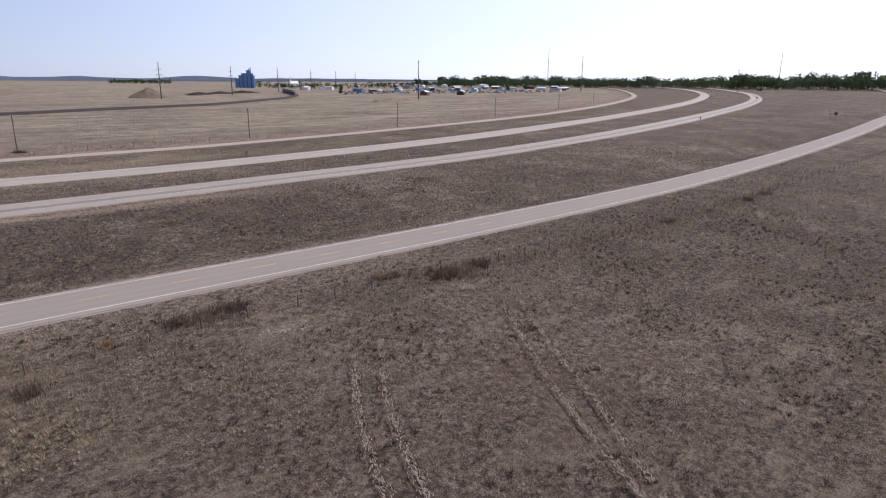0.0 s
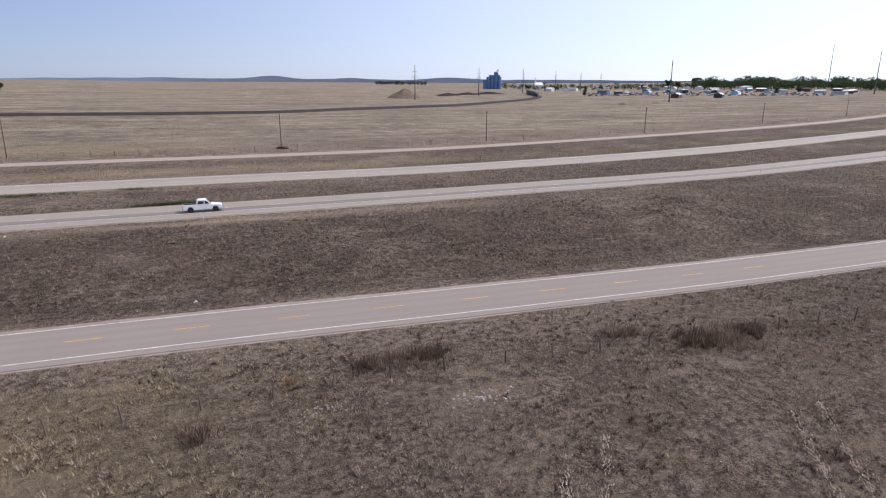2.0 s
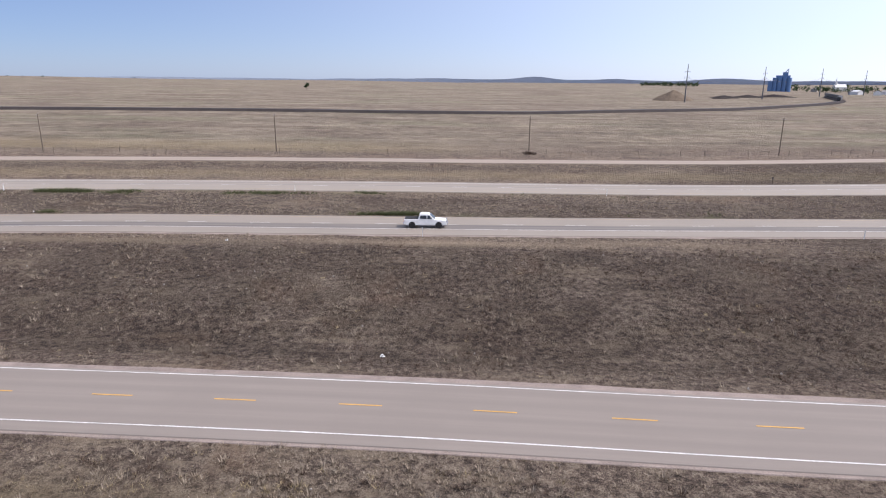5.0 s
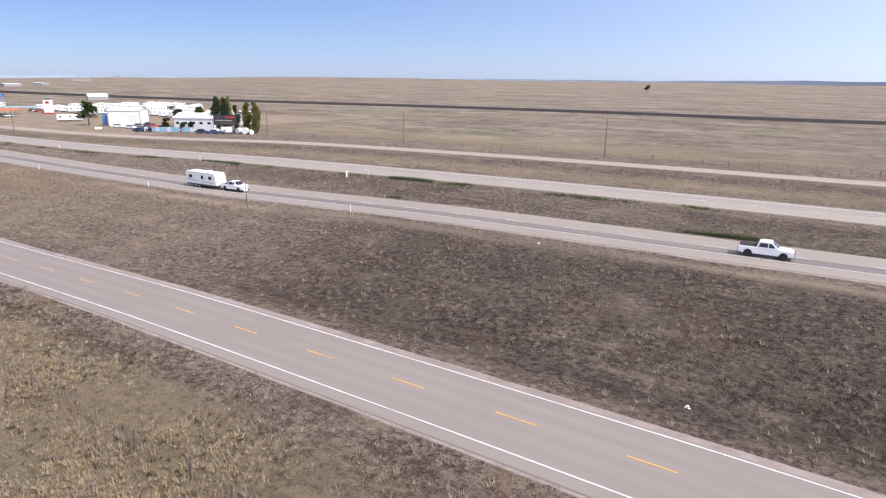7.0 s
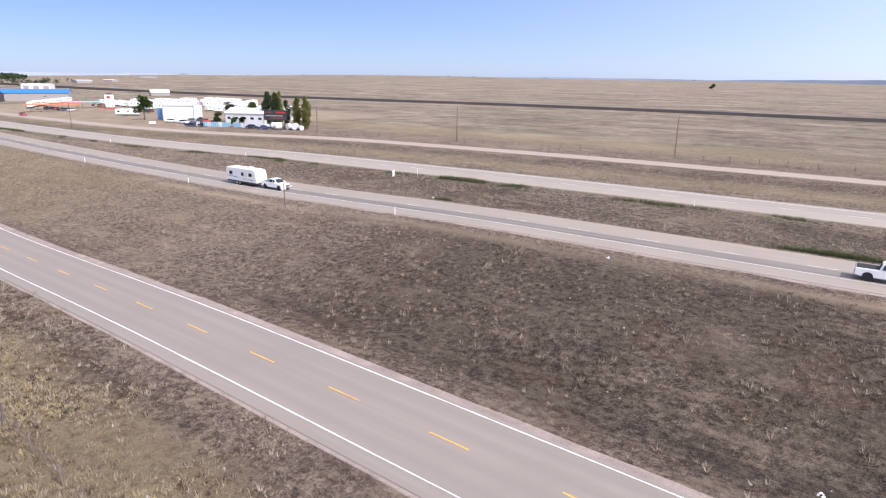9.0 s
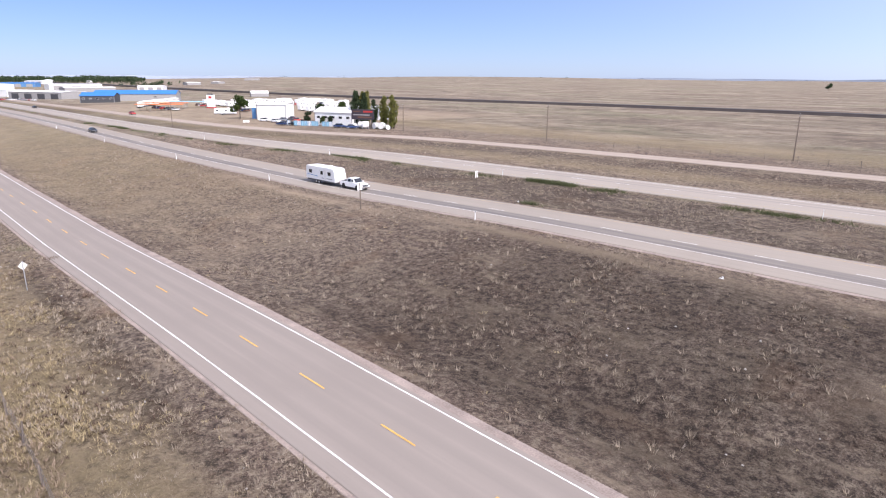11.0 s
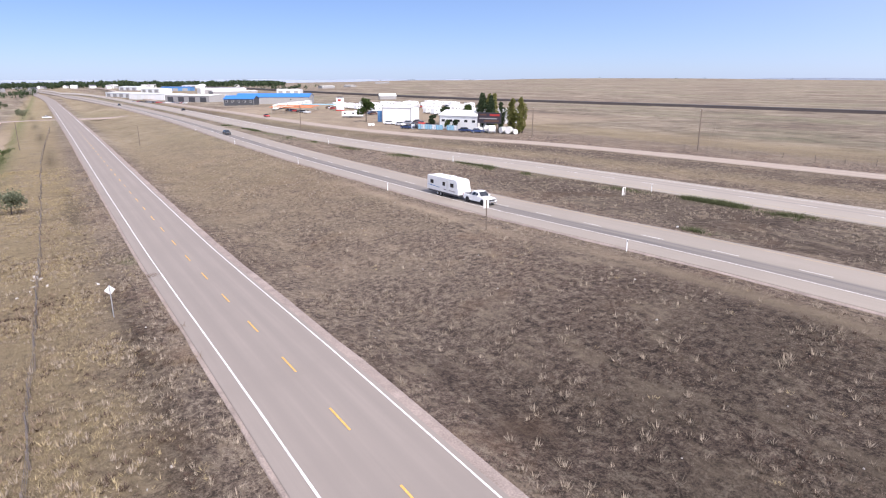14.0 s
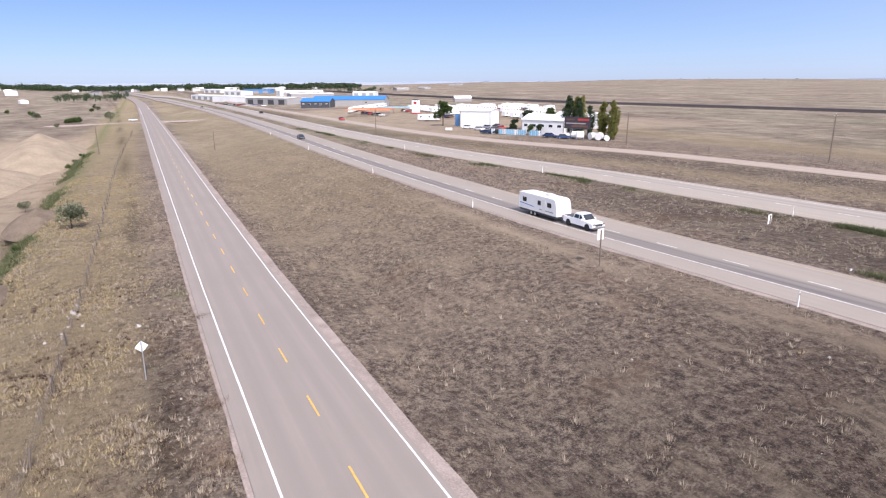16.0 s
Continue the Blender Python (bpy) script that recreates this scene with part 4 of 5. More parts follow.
def road_pose(fy, x, lat, flip=0):
    d = (fy(x + 1) - fy(x - 1)) / 2
    k = 1 / math.hypot(1, d)
    px, py = x - d * k * lat, fy(x) + k * lat
    return pose(px, py, gz(px, py) + 0.125 + lift(px, py), 0, 0, math.degrees(math.atan(d)) + flip)


pickup("white crew cab pickup truck with a dark load bed", road_pose(Y_HWN, -0.2, -1.5))
pickup("white crew cab pickup truck towing a travel trailer on the highway", road_pose(Y_HWN, -90.5, -1.5), cover=M_DKGREY)
travel_trailer("long white travel trailer with blue stripes hitched to a pickup", road_pose(Y_HWN, -99.0, -1.5), length=9.0)
M_BLACKCAR = mat("black_car_paint", (0.012, 0.012, 0.014), 0.25, vary=0.05, spec=0.6, bump=0)
M_SILVER = mat("silver_car_paint", (0.35, 0.36, 0.38), 0.35, metal=0.4, vary=0.05, bump=0)
M_DKBLUE = mat("dark_blue_paint", (0.02, 0.04, 0.11), 0.35, vary=0.05, bump=0)
M_RUST = mat("rusty_paint", (0.13, 0.07, 0.05), 0.8)
car("black car driving on the near carriageway", road_pose(Y_HWN, -237, -1.5), M_BLACKCAR)
car("dark car driving on the distant near carriageway", road_pose(Y_HWN, -560, -1.5), M_BLACKCAR)
car("dark car on the far carriageway by the town", road_pose(Y_HWF, -430, 1.5, 180), M_BLACKCAR)
car("dark car on the distant bend of the highway", road_pose(Y_HWN, 756, -1.5), M_BLACKCAR)
car("black car on the distant bend of the highway", road_pose(Y_HWN, 980, 1.5), M_BLACKCAR)
car("dark red car on the gravel road by the yard", road_pose(Y_GRAV, -326, 0.5), M_RED)
car("white van waiting on the side road", at(-429, 56, 80, 0.2), M_WHITE)

# ---- buildings along the road ----
def shed(name, label, x, y, rz, lx, ly, h, wall, roof, rise=1.2, doors=0, windows=0, category="building", door_mat=None, eave=0.3):
    """A gabled metal building: walls, roof of two slopes with eaves, doors and windows."""
    t = thing(name, label, category, m=at(x, y, rz))
    pts = [(-ly / 2, -0.5), (ly / 2, -0.5), (ly / 2, h), (0, h + rise), (-ly / 2, h)]
    part("wall", Shape().profile(pts, -lx / 2, lx / 2), wall, t)
    rf = [(-ly / 2 - eave, h + 0.02 - rise * eave / ly * 2), (0, h + rise + 0.03), (ly / 2 + eave, h + 0.02 - rise * eave / ly * 2), (ly / 2 + eave, h + 0.22), (0, h + rise + 0.25), (-ly / 2 - eave, h + 0.22)]
    part("roof", Shape().profile(rf, -lx / 2 - eave, lx / 2 + eave), roof, t)
    for i in range(doors):
        u = -lx / 2 + lx * (i + 0.5) / doors
        part("overhead_door", Shape().box((u, -ly / 2 - 0.03, h * 0.38), (lx / doors * 0.55, 0.08, h * 0.76)), door_mat or M_GREY, t)
    for i in range(windows):
        u = -lx / 2 + lx * (i + 0.5) / windows
        w = part("window", Shape().box((u, -ly / 2 - 0.02, h * 0.62), (min(1.6, lx / windows * 0.5), 0.06, 1.0)), M_OFFWHITE, t)
        part("pane", Shape().box((u, -ly / 2 - 0.055, h * 0.62), (min(1.4, lx / windows * 0.42), 0.02, 0.8)), M_GLASS, w)
    for s in (-1, 1):
        part("corner_trim", Shape().box((s * lx / 2, -ly / 2 - 0.02, h / 2), (0.25, 0.1, h)), M_GREY, t)
    return t


shed("sales_building", "long low white building with a pale metal roof", -204, 184, 24, 16, 9, 4.6, M_WHITE, M_OFFWHITE, 1.6, 0, 5)
shed("white_shop", "tall white metal building with off-white doors", -249, 182, 40, 12.5, 10, 6.0, M_WHITE, M_OFFWHITE, 0.8, 2, 0, door_mat=M_OFFWHITE)
b = thing("corner_panel_stack", "bright blue vertical panel at the corner of a white shop", "panel", m=at(-254.6, 174.9, 40))
part("panel", Shape().box((0, 0, 2.4), (1.8, 0.4, 4.8)), M_BLUE2, b)
part("base", Shape().box((0, 0, 0.1), (2.0, 0.6, 0.3)), M_GREY, b)
shed("rear_store", "white storage building behind the sales yard", -222, 212, 24, 20, 9, 4.2, M_WHITE, M_OFFWHITE, 1.2)
shed("dealer_hall", "wide dealership hall with a bright blue metal roof", -522, 214, 60, 58, 22, 5.2, M_GREY, M_BLUE, 2.6, 4, 6)
shed("dealer_annex", "smaller showroom with a bright blue metal roof", -502, 182, 60, 22, 16, 4.6, M_DKGREY, M_BLUE, 2.2, 0, 5)
# dark grey panels stand in for the shade inside the workshop's open bays
shed("workshop_hall", "large grey workshop with open dark bays", -632, 176, 26, 62, 24, 5.6, M_GREY, M_OFFWHITE, 0.9, 4, 0, door_mat=M_DKGREY)
shed("white_warehouse", "long white flat warehouse beside the highway", -745, 158, 24, 64, 26, 5.6, M_WHITE, M_WHITE, 0.5, 5, 0, door_mat=M_OFFWHITE)
shed("white_depot", "long white depot building at the edge of town", -845, 140, 14, 80, 22, 4.8, M_WHITE, M_OFFWHITE, 0.5, 4, 4)
shed("quonset_store", "pale blue and white arched storage building", -577, 343, 70, 16, 12, 3.0, M_GREY, M_OFFWHITE, 2.2)
shed("far_barn", "white barn in the open pasture", -915, -62, 20, 12, 8, 3.2, M_WHITE, M_OFFWHITE, 1.4)
for i, (x, y, l, h, w, r) in enumerate(((-980, 190, 50, 5, M_WHITE, M_OFFWHITE), (-1050, 230, 44, 5, M_BLUE2, M_BLUE), (-900, 260, 60, 6, M_OFFWHITE, M_WHITE), (-1150, 180, 60, 5, M_WHITE, M_WHITE), (-830, 330, 30, 5, M_OFFWHITE, M_WHITE),
                                        (-1180, 520, 26, 4, M_GREY, M_OFFWHITE), (-1340, 640, 22, 3.5, M_GREY, M_OFFWHITE), (-1700, 900, 40, 4, M_GREY, M_GREY), (-760, 240, 50, 6, M_GREY, M_OFFWHITE), (-1300, 300, 50, 5, M_WHITE, M_WHITE))):
    shed("town_building", "pale flat commercial building in the distant town", x, y, 20 + 37 * (i % 3), l, 18, h, w, r, 0.8, 3, 0)
rng = random.Random(77)
for i in range(46):
    az, d = radians(rng.uniform(74, 102)), rng.uniform(1350, 2150)
    x, y = -math.sin(az) * d, math.cos(az) * d
    shed("town_house", "small pale house among the distant trees", x, y, rng.uniform(0, 180), rng.uniform(11, 20), 9, rng.uniform(3.5, 6), rng.choice((M_OFFWHITE, M_WHITE, M_GREY)), rng.choice((M_GREY, M_DKGREY, M_OFFWHITE)), 2.2, category="house")

# blue and white panels along the yard's front
yf = thing("yard_fence", "blue and white metal panel fence in front of the yard", "fence", m=at(-206, 172.6, 27))
for i in range(13):
    u = -9.5 + 1.5 * i
    if i in (1, 9):
        continue
    p = part("panel", Shape().box((u, 0, 0.95), (1.42, 0.07, 1.7)), M_TEAL if i % 3 else M_OFFWHITE, yf)
    for s in (-0.35, 0.35):
        part("rib", Shape().box((u + s, -0.05, 0.95), (0.12, 0.05, 1.7)), M_BLUE2, p)
    part("post", Shape().box((u + 0.75, 0, 0.95), (0.09, 0.12, 2.1)), M_GREY, yf)

# billboard
bb = thing("billboard", "wide dark billboard with red lettering bars on steel legs", "billboard", m=at(-184, 180.3, 25))
for u in (-3.4, -1.1, 1.1, 3.4):
    part("leg", Shape().box((u, 0.12, 1.5), (0.2, 0.2, 3.8)), M_DKGREY, bb)
bp_ = part("panel", Shape().box((0, 0, 4.75), (8.6, 0.18, 3.3)), M_BROWNSIGN, bb)
part("frame", Shape().box((0, 0.02, 6.45), (8.8, 0.26, 0.14)).box((0, 0.02, 3.06), (8.8, 0.26, 0.14)).box((-4.35, 0.02, 4.75), (0.14, 0.26, 3.5)).box((4.35, 0.02, 4.75), (0.14, 0.26, 3.5)), M_DKGREY, bp_)
part("letter_bar", Shape().box((2.0, -0.105, 5.75), (3.6, 0.03, 0.6)), M_RED, bp_)
part("letter_bar", Shape().box((-2.4, -0.105, 5.75), (2.6, 0.03, 0.4)), M_RUST, bp_)
part("picture_band", Shape().box((-0.5, -0.105, 4.6), (6.6, 0.03, 0.35)), M_GREY, bp_)
part("picture_band", Shape().box((0.8, -0.105, 3.8), (5.6, 0.03, 0.55)), M_RUST, bp_)
for u in (-3, 0, 3):
    part("lamp_arm", Shape().rod((u, -0.1, 3.0), (u, -1.2, 2.8), 0.04, n=5), M_DKGREY, bb)

ts = thing("pylon_sign", "tall white pylon sign with a red emblem beside the dealership", "sign", m=at(-355, 199.5, 40))
part("tower", Shape().box((0, 0, 3.6), (4.2, 1.6, 7.6)), M_WHITE, ts)
part("cap", Shape().box((0, 0, 7.6), (3.0, 1.4, 0.8)), M_DKGREY, ts)
part("emblem", Shape().box((0, -0.83, 6.0), (1.7, 0.08, 1.2), m=None), M_RED, ts)
part("base", Shape().box((0, 0, 0.3), (4.8, 2.2, 0.8)), M_RED, ts)
for i, (x, y, c) in enumerate(((-352, 170, M_ORANGE), (-366, 178, M_ORANGE), (-372, 196, M_TEAL))):
    cn = thing("sales_canopy", "long low flat canopy over parked vehicles", "canopy", m=at(x, y, 50))
    part("roof", Shape().box((0, 0, 3.3), (24, 5, 0.35)), c, cn)
    for u in (-11, -4, 4, 11):
        for v in (-2, 2):
            part("post", Shape().box((u, v, 1.5), (0.15, 0.15, 3.6)), M_GREY, cn)

# parked caravans and cars, in rows
rng = random.Random(5)
rv = [travel_trailer("parked white travel trailer in the sales yard", at(-290, 178, 52), False, 9.5, "parked trailers", M_WHITE),
      travel_trailer("parked pale travel trailer in a crowded yard row", at(-414, 186, 60), False, 8.0, "parked trailers", M_OFFWHITE)]
for ri in range(5):
    for i in range(15):
        x, y = -266 - 10.5 * i, 203 + 18 * ri + 1.4 * i
        if (y - 60) > 0.72 * (-x - 28) or rng.random() < 0.2 or x < -440 or (x > -300 and y < 206):
            continue
        copy_thing(rng.choice(rv), at(x + rng.uniform(-0.8, 0.8), y + rng.uniform(-1.5, 1.5), 110 + rng.uniform(-10, 10)))
for i in range(12):
    copy_thing(rng.choice(rv), at(-392 - 7 * i, 172 + 4.6 * i + rng.uniform(-1, 1), 150 + rng.uniform(-15, 15)))
paints = [M_WHITE, M_SILVER, M_BLACKCAR, M_RED, M_DKBLUE, M_RUST]
cars = [car("parked car in a crowded yard", at(-345 - 6 * i, 176, 120), p, "parked cars") for i, p in enumerate(paints)]
for i in range(70):
    u, v = rng.uniform(0, 1), rng.randrange(5)
    x, y = -300 - 120 * u - 8 * v, 190 + 20 * v + 14 * u + 6
    copy_thing(rng.choice(cars), at(x, y, 120 + rng.uniform(-10, 10)))
for i in range(24):
    copy_thing(rng.choice(cars[:4] + [cars[3]]), at(-590 - 3.6 * i, 158 - 1.3 * i + rng.uniform(-2, 2), 110))
for i, (x, y, rz) in enumerate(((-213, 170, 30), (-218, 167.5, 200), (-231, 172, 10), (-186, 177, 60), (-222, 173, 70), (-226, 176, 100), (-229, 180, 80), (-235, 178, 20), (-238, 184, 60), (-192, 176, 20), (-240, 172, 30), (-219, 178, 90))):
    copy_thing(cars[(2, 4, 0, 4, 2, 5, 3, 1, 2, 4, 0, 5)[i]], at(x, y, rz))

# clutter under the billboard: pale tanks and frames
for i, (u, v, r) in enumerate(((-187, 178.5, 0.9), (-184, 180.0, 1.2), (-181.5, 179.5, 1.3), (-178.5, 182, 1.1), (-176, 182.5, 1.2), (-173.5, 183, 0.8))):
    tk = thing("storage_tank", "pale round storage tank standing on the yard's gravel", "tank", "yard tanks", m=at(u, v, 30 * i))
    part("shell", Shape().rod((-1.1, 0, r), (1.1, 0, r), r * 0.95, n=14), M_OFFWHITE, tk)
    for s in (-0.7, 0.7):
        part("saddle", Shape().box((s, 0, 0.25), (0.25, 1.5 * r, 0.6)), M_DKGREY, tk)

# ---- junkyard, grain elevator, mound: beyond the field ----
rng = random.Random(9)
for i in range(270):
    u, w = rng.random(), 1.0 + 0.22 * rng.random() ** 1.5
    x, y = (470 + 250 * u) * w + rng.uniform(-8, 8), (760 - 150 * u) * w + rng.uniform(-8, 8)
    copy_thing(rng.choice(cars), at(x, y, rng.uniform(0, 360)))
for i in range(26):
    u, w = rng.random(), rng.uniform(1.02, 1.3)
    x, y = (470 + 290 * u) * w, (760 - 150 * u) * w
    shed("yard_shed", "low shed among scrapped vehicles", x, y, rng.uniform(0, 180), rng.uniform(8, 18), rng.uniform(5, 9), rng.uniform(2.6, 4.5), rng.choice((M_TEAL, M_DKGREY, M_OFFWHITE, M_RUST, M_BLUE2)), rng.choice((M_WHITE, M_GREY, M_OFFWHITE, M_DKGREY)), 1.3)
for x, y, w in ((560, 620, M_DKGREY), (515, 640, M_RUST), (650, 690, M_TEAL), (960, 1010, M_WHITE), (1150, 830, M_BLUE2), (1230, 760, M_WHITE), (880, 1100, M_WHITE)):
    shed("yard_shed", "low shed among scrapped vehicles", x, y, 40, 20, 9, 4, w, M_WHITE, 1.6)
for i in range(14):
    az, d = radians(rng.uniform(-46, -24)), rng.uniform(1200, 1600)
    shed("town_house", "small pale house among the distant trees", -math.sin(az) * d, math.cos(az) * d, rng.uniform(0, 180), 18, 11, 5, rng.choice((M_WHITE, M_GREY)), rng.choice((M_WHITE, M_GREY, M_DKGREY)), 2.4, category="house")

el = thing("grain_elevator", "tall blue-grey concrete grain elevator with a headhouse", "grain elevator", m=at(602, 1384, -24))
for i in range(4):
    for j in range(2):
        part("silo", Shape().rod((-13 + 8.6 * i, -4 + 8.4 * j, -1), (-13 + 8.6 * i, -4 + 8.4 * j, 27), 4.4, n=20), M_BLUEGREY, el)
part("annex", Shape().box((-21, 0, 10), (8, 14, 20)), M_BLUEGREY, el)
part("headhouse", Shape().box((1, 0, 29), (26, 8, 5)), M_BLUEGREY, el)
part("tower", Shape().box((4, 0, 34), (9, 7, 8)), M_BLUEGREY, el)
part("spout", Shape().rod((4, 0, 38), (9, 0, 44), 0.8, n=6).rod((9, 0, 27), (9, 0, 44), 0.6, n=6), M_BLUEGREY, el)
ch = thing("church_spire", "pale pointed spire among distant trees", "church", m=at(766, 1480))
part("nave", Shape().profile([(-7, -1), (7, -1), (7, 9), (0, 15), (-7, 9)], -12, 12), M_OFFWHITE, ch)
part("spire", Shape().rod((-8, 0, 0), (-8, 0, 16), 3, 2.6, 8).rod((-8, 0, 16), (-8, 0, 28), 2.6, 0.1, 8), M_OFFWHITE, ch)

hop = None
for i in range(16):
    x = 372 + 9.5 * i * 0.62
    y = Y_RAIL(x)
    if i == 0:
        hop = thing("hopper_wagon", "dark railway hopper wagon in a standing train", "rail wagon", "standing train")
        part("body", Shape().box((0, 0, 3.2), (15.5, 3.0, 3.0)), M_DKGREY, hop)
        part("hopper", Shape().box((-4, 0, 1.5), (5, 2.4, 1.2)).box((4, 0, 1.5), (5, 2.4, 1.2)), M_DKGREY, hop)
        for u in (-6, 6):
            part("bogie", Shape().box((u, 0, 0.6), (2.6, 2.2, 0.9)), M_BLACK, hop)
        hop.matrix_basis = pose(x, y, gz(x, y) + 1.2, 0, 0, 62)
    else:
        d = math.degrees(math.atan((Y_RAIL(x + 3) - Y_RAIL(x - 3)) / 6))
        copy_thing(hop, pose(x, y, gz(x, y) + 1.2, 0, 0, d))


def mound(name, label, x, y, rx, ry, h, material, seed, rz=0):
    """A heap of earth with gullied sides."""
    s = Shape()
    n, rings = 40, 12
    for j in range(rings + 1):
        u = j / rings
        for i in range(n):
            w = 2 * math.pi * i / n
            k = u * (1 + 0.16 * noise.noise((math.cos(w) * 1.6, math.sin(w) * 1.6, seed)))
            z = h * (1 - u) ** 0.85 * (1 + 0.18 * noise.noise((math.cos(w) * 3 * u, math.sin(w) * 3 * u, seed + 4)))
            s.v.append((rx * k * math.cos(w), ry * k * math.sin(w), z - 0.5 * u))
    for j in range(rings):
        for i in range(n):
            s.f.append((j * n + i, (j + 1) * n + i, (j + 1) * n + (i + 1) % n, j * n + (i + 1) % n))
    ob = part(name, s, material, None, m=at(x, y, rz), smooth_faces=True)
    return tagged(ob, label, "mound")


mound("earth_mound", "conical brown earth mound on the plain", 222, 790, 24, 20, 12, M_DIRT, 2)
mound("spoil_mound", "large pale sandy spoil heap in the gravel pit", -262, 30, 40, 15, 8.8, M_SAND, 5)
mound("spoil_mound", "low pale sandy spoil heap in the gravel pit", -212, 24, 26, 12, 5.0, M_SAND, 8)
mound("dirt_mound", "brown dirt heap at the rim of the gravel pit", -146, 43, 12, 5, 2.6, M_DIRT, 11)
mound("dirt_mound", "brown dirt heap at the rim of the gravel pit", -100, 44, 9, 3, 1.8, M_DIRT, 14)
for i, (x, y, l) in enumerate(((312, 880, 22), (350, 905, 26), (395, 930, 30), (300, 860, 12))):
    mound("timber_mound", "dark low stack of old railway timbers", x, y, l, 6, 4, M_BALLAST, 20 + i, -20)
for i, (x, y, l) in enumerate(((330, 480, 9), (348, 470, 14), (262, 520, 12), (380, 500, 10))):
    mound("grassy_hummock", "low grassy hummock in the field", x, y, l, 5, 2.2, M_GRASSY if i else M_DIRT, 40 + i, 30)
ribbon("road_5", lambda x: 62 + (x + 412) * 6.0, -2.6, 2.6, -420, -404.2, M_VERGE, 0.11, label="gravel side road crossing to the highway", category="road")


# ---- brush, grass, stones ----
def tuft_cloud(name, label, material, spots, blades, h, spread, seed):
    """Tufts of bent blades, joined; spots are x, y, size."""
    rng = np.random.default_rng(seed)
    n = len(spots)
    sp = np.array(spots)
    base = np.repeat(sp, blades, axis=0)
    m = len(base)
    a = rng.uniform(0, 2 * math.pi, m)
    k = base[:, 2]
    r = spread * k * np.sqrt(rng.uniform(0, 1, m)) * 0.5
    x, y = base[:, 0] + r * np.cos(a), base[:, 1] + r * np.sin(a)
    z = np.repeat(np.array([gz(q[0], q[1]) for q in spots]), blades) - 0.04
    lean = rng.uniform(0.2, 1.0, m) * spread * k
    hh = h * k * rng.uniform(0.6, 1.2, m)
    w = 0.019 * k * rng.uniform(0.6, 1.5, m) * (h / 0.3) ** 0.6
    b = a + rng.uniform(-0.6, 0.6, m)
    px, py = -np.sin(b), np.cos(b)
    v = np.empty((m, 3, 3))
    v[:, 0] = np.stack([x + px * w, y + py * w, z], 1)
    v[:, 1] = np.stack([x - px * w, y - py * w, z], 1)
    v[:, 2] = np.stack([x + np.cos(b) * lean, y + np.sin(b) * lean, z + hh], 1)
    me = bpy.data.meshes.new(name)
    me.from_pydata(v.reshape(-1, 3).tolist(), [], np.arange(m * 3).reshape(-1, 3).tolist())
    me.materials.append(material)
    return tagged(new(name, me), label, "grass", kind="stuff")


def on_road(x, y):
    if y < 56 or 76 < y < 100:
        return False
    return abs(y - Y_FRONT(x)) < 5.2 or -7.2 < y - Y_HWN(x) < 6.6 or abs(y - Y_HWF(x)) < 5.9 or abs(y - Y_GRAV(x)) < 3.3


RUTS = [[(26.5, 41), (21.1, 32.6), (18.0, 25.9), (16.0, 20.5), (14, 12)], [(23.0, 40), (17.9, 31.3), (15.3, 25.1), (13.2, 18), (11.5, 10)], [(41, 39.5), (32.5, 26.1), (28.7, 19.0), (26.2, 14), (22, 6)], [(44, 40), (38.7, 31.9), (33.5, 23.0), (28.2, 15.2), (24.5, 9)]]


def rut_distance(x, y):
    if not (8 < x < 48 and 2 < y < 43):
        return 9.0
    d = 9.0
    for q in RUTS:
        for (x0, y0), (x1, y1) in zip(q, q[1:]):
            t = max(0, min(1, ((x - x0) * (x1 - x0) + (y - y0) * (y1 - y0)) / ((x1 - x0) ** 2 + (y1 - y0) ** 2)))
            d = min(d, math.hypot(x - x0 - t * (x1 - x0), y - y0 - t * (y1 - y0)))
    return d


def scatter(count, x0, x1, y0, y1, seed, keep, size=(0.6, 1.4)):
    rng = random.Random(seed)
    out = []
    while len(out) < count:
        x, y = rng.uniform(x0, x1), rng.uniform(y0, y1)
        if on_road(x, y) or rng.random() > keep(x, y):
            continue
        out.append((x, y, rng.uniform(*size)))
    return out


def clump(x, y):
    """More tufts where patches of grass stand, fewer in ruts and bare earth."""
    k = 0.35 + 0.9 * noise.noise((x * 0.16, y * 0.16, 2.0)) + 0.5 * noise.noise((x * 0.6, y * 0.6, 5.0))
    if rut_distance(x, y) < 0.35:
        return 0.03
    if abs(y - Y_HWN(x) + 10.3) < 1.1 and -130 < x < 60:
        return 0.04
    if (x < -88 and y < 44) or (abs(x - 21) < 3 and abs(y - 48) < 1.2):
        return 0.05
    return max(0.05, k)


tuft_cloud("dead_grass", "dead grey-brown prairie grass in low tufts", M_GRASS, scatter(46000, -135, 135, 8, 66, 1, clump), 12, 0.17, 0.15, 1)
tuft_cloud("slope_grass", "short brown dead grass on the slope between the roads", M_GRASS_BROWN, scatter(26000, -135, 135, 70, 108, 41, lambda x, y: clump(x, y) * (0.35 + 0.65 * smooth((x + 90) / 70)), (0.45, 1.1)), 11, 0.11, 0.10, 41)
tuft_cloud("dark_weeds", "small dark brown withered weeds in the grass", M_BRUSH, scatter(16000, -130, 130, 8, 106, 2, clump, (0.5, 1.3)), 10, 0.17, 0.16, 2)
tuft_cloud("dark_weeds", "low dark clumps of withered weeds across the field", M_BRUSH, scatter(6500, -110, 120, 8, 61, 22, lambda x, y: max(0.0, clump(x * 0.7 + 9, y * 0.7) + 0.15), (0.5, 1.5)), 26, 0.22, 0.26, 22)
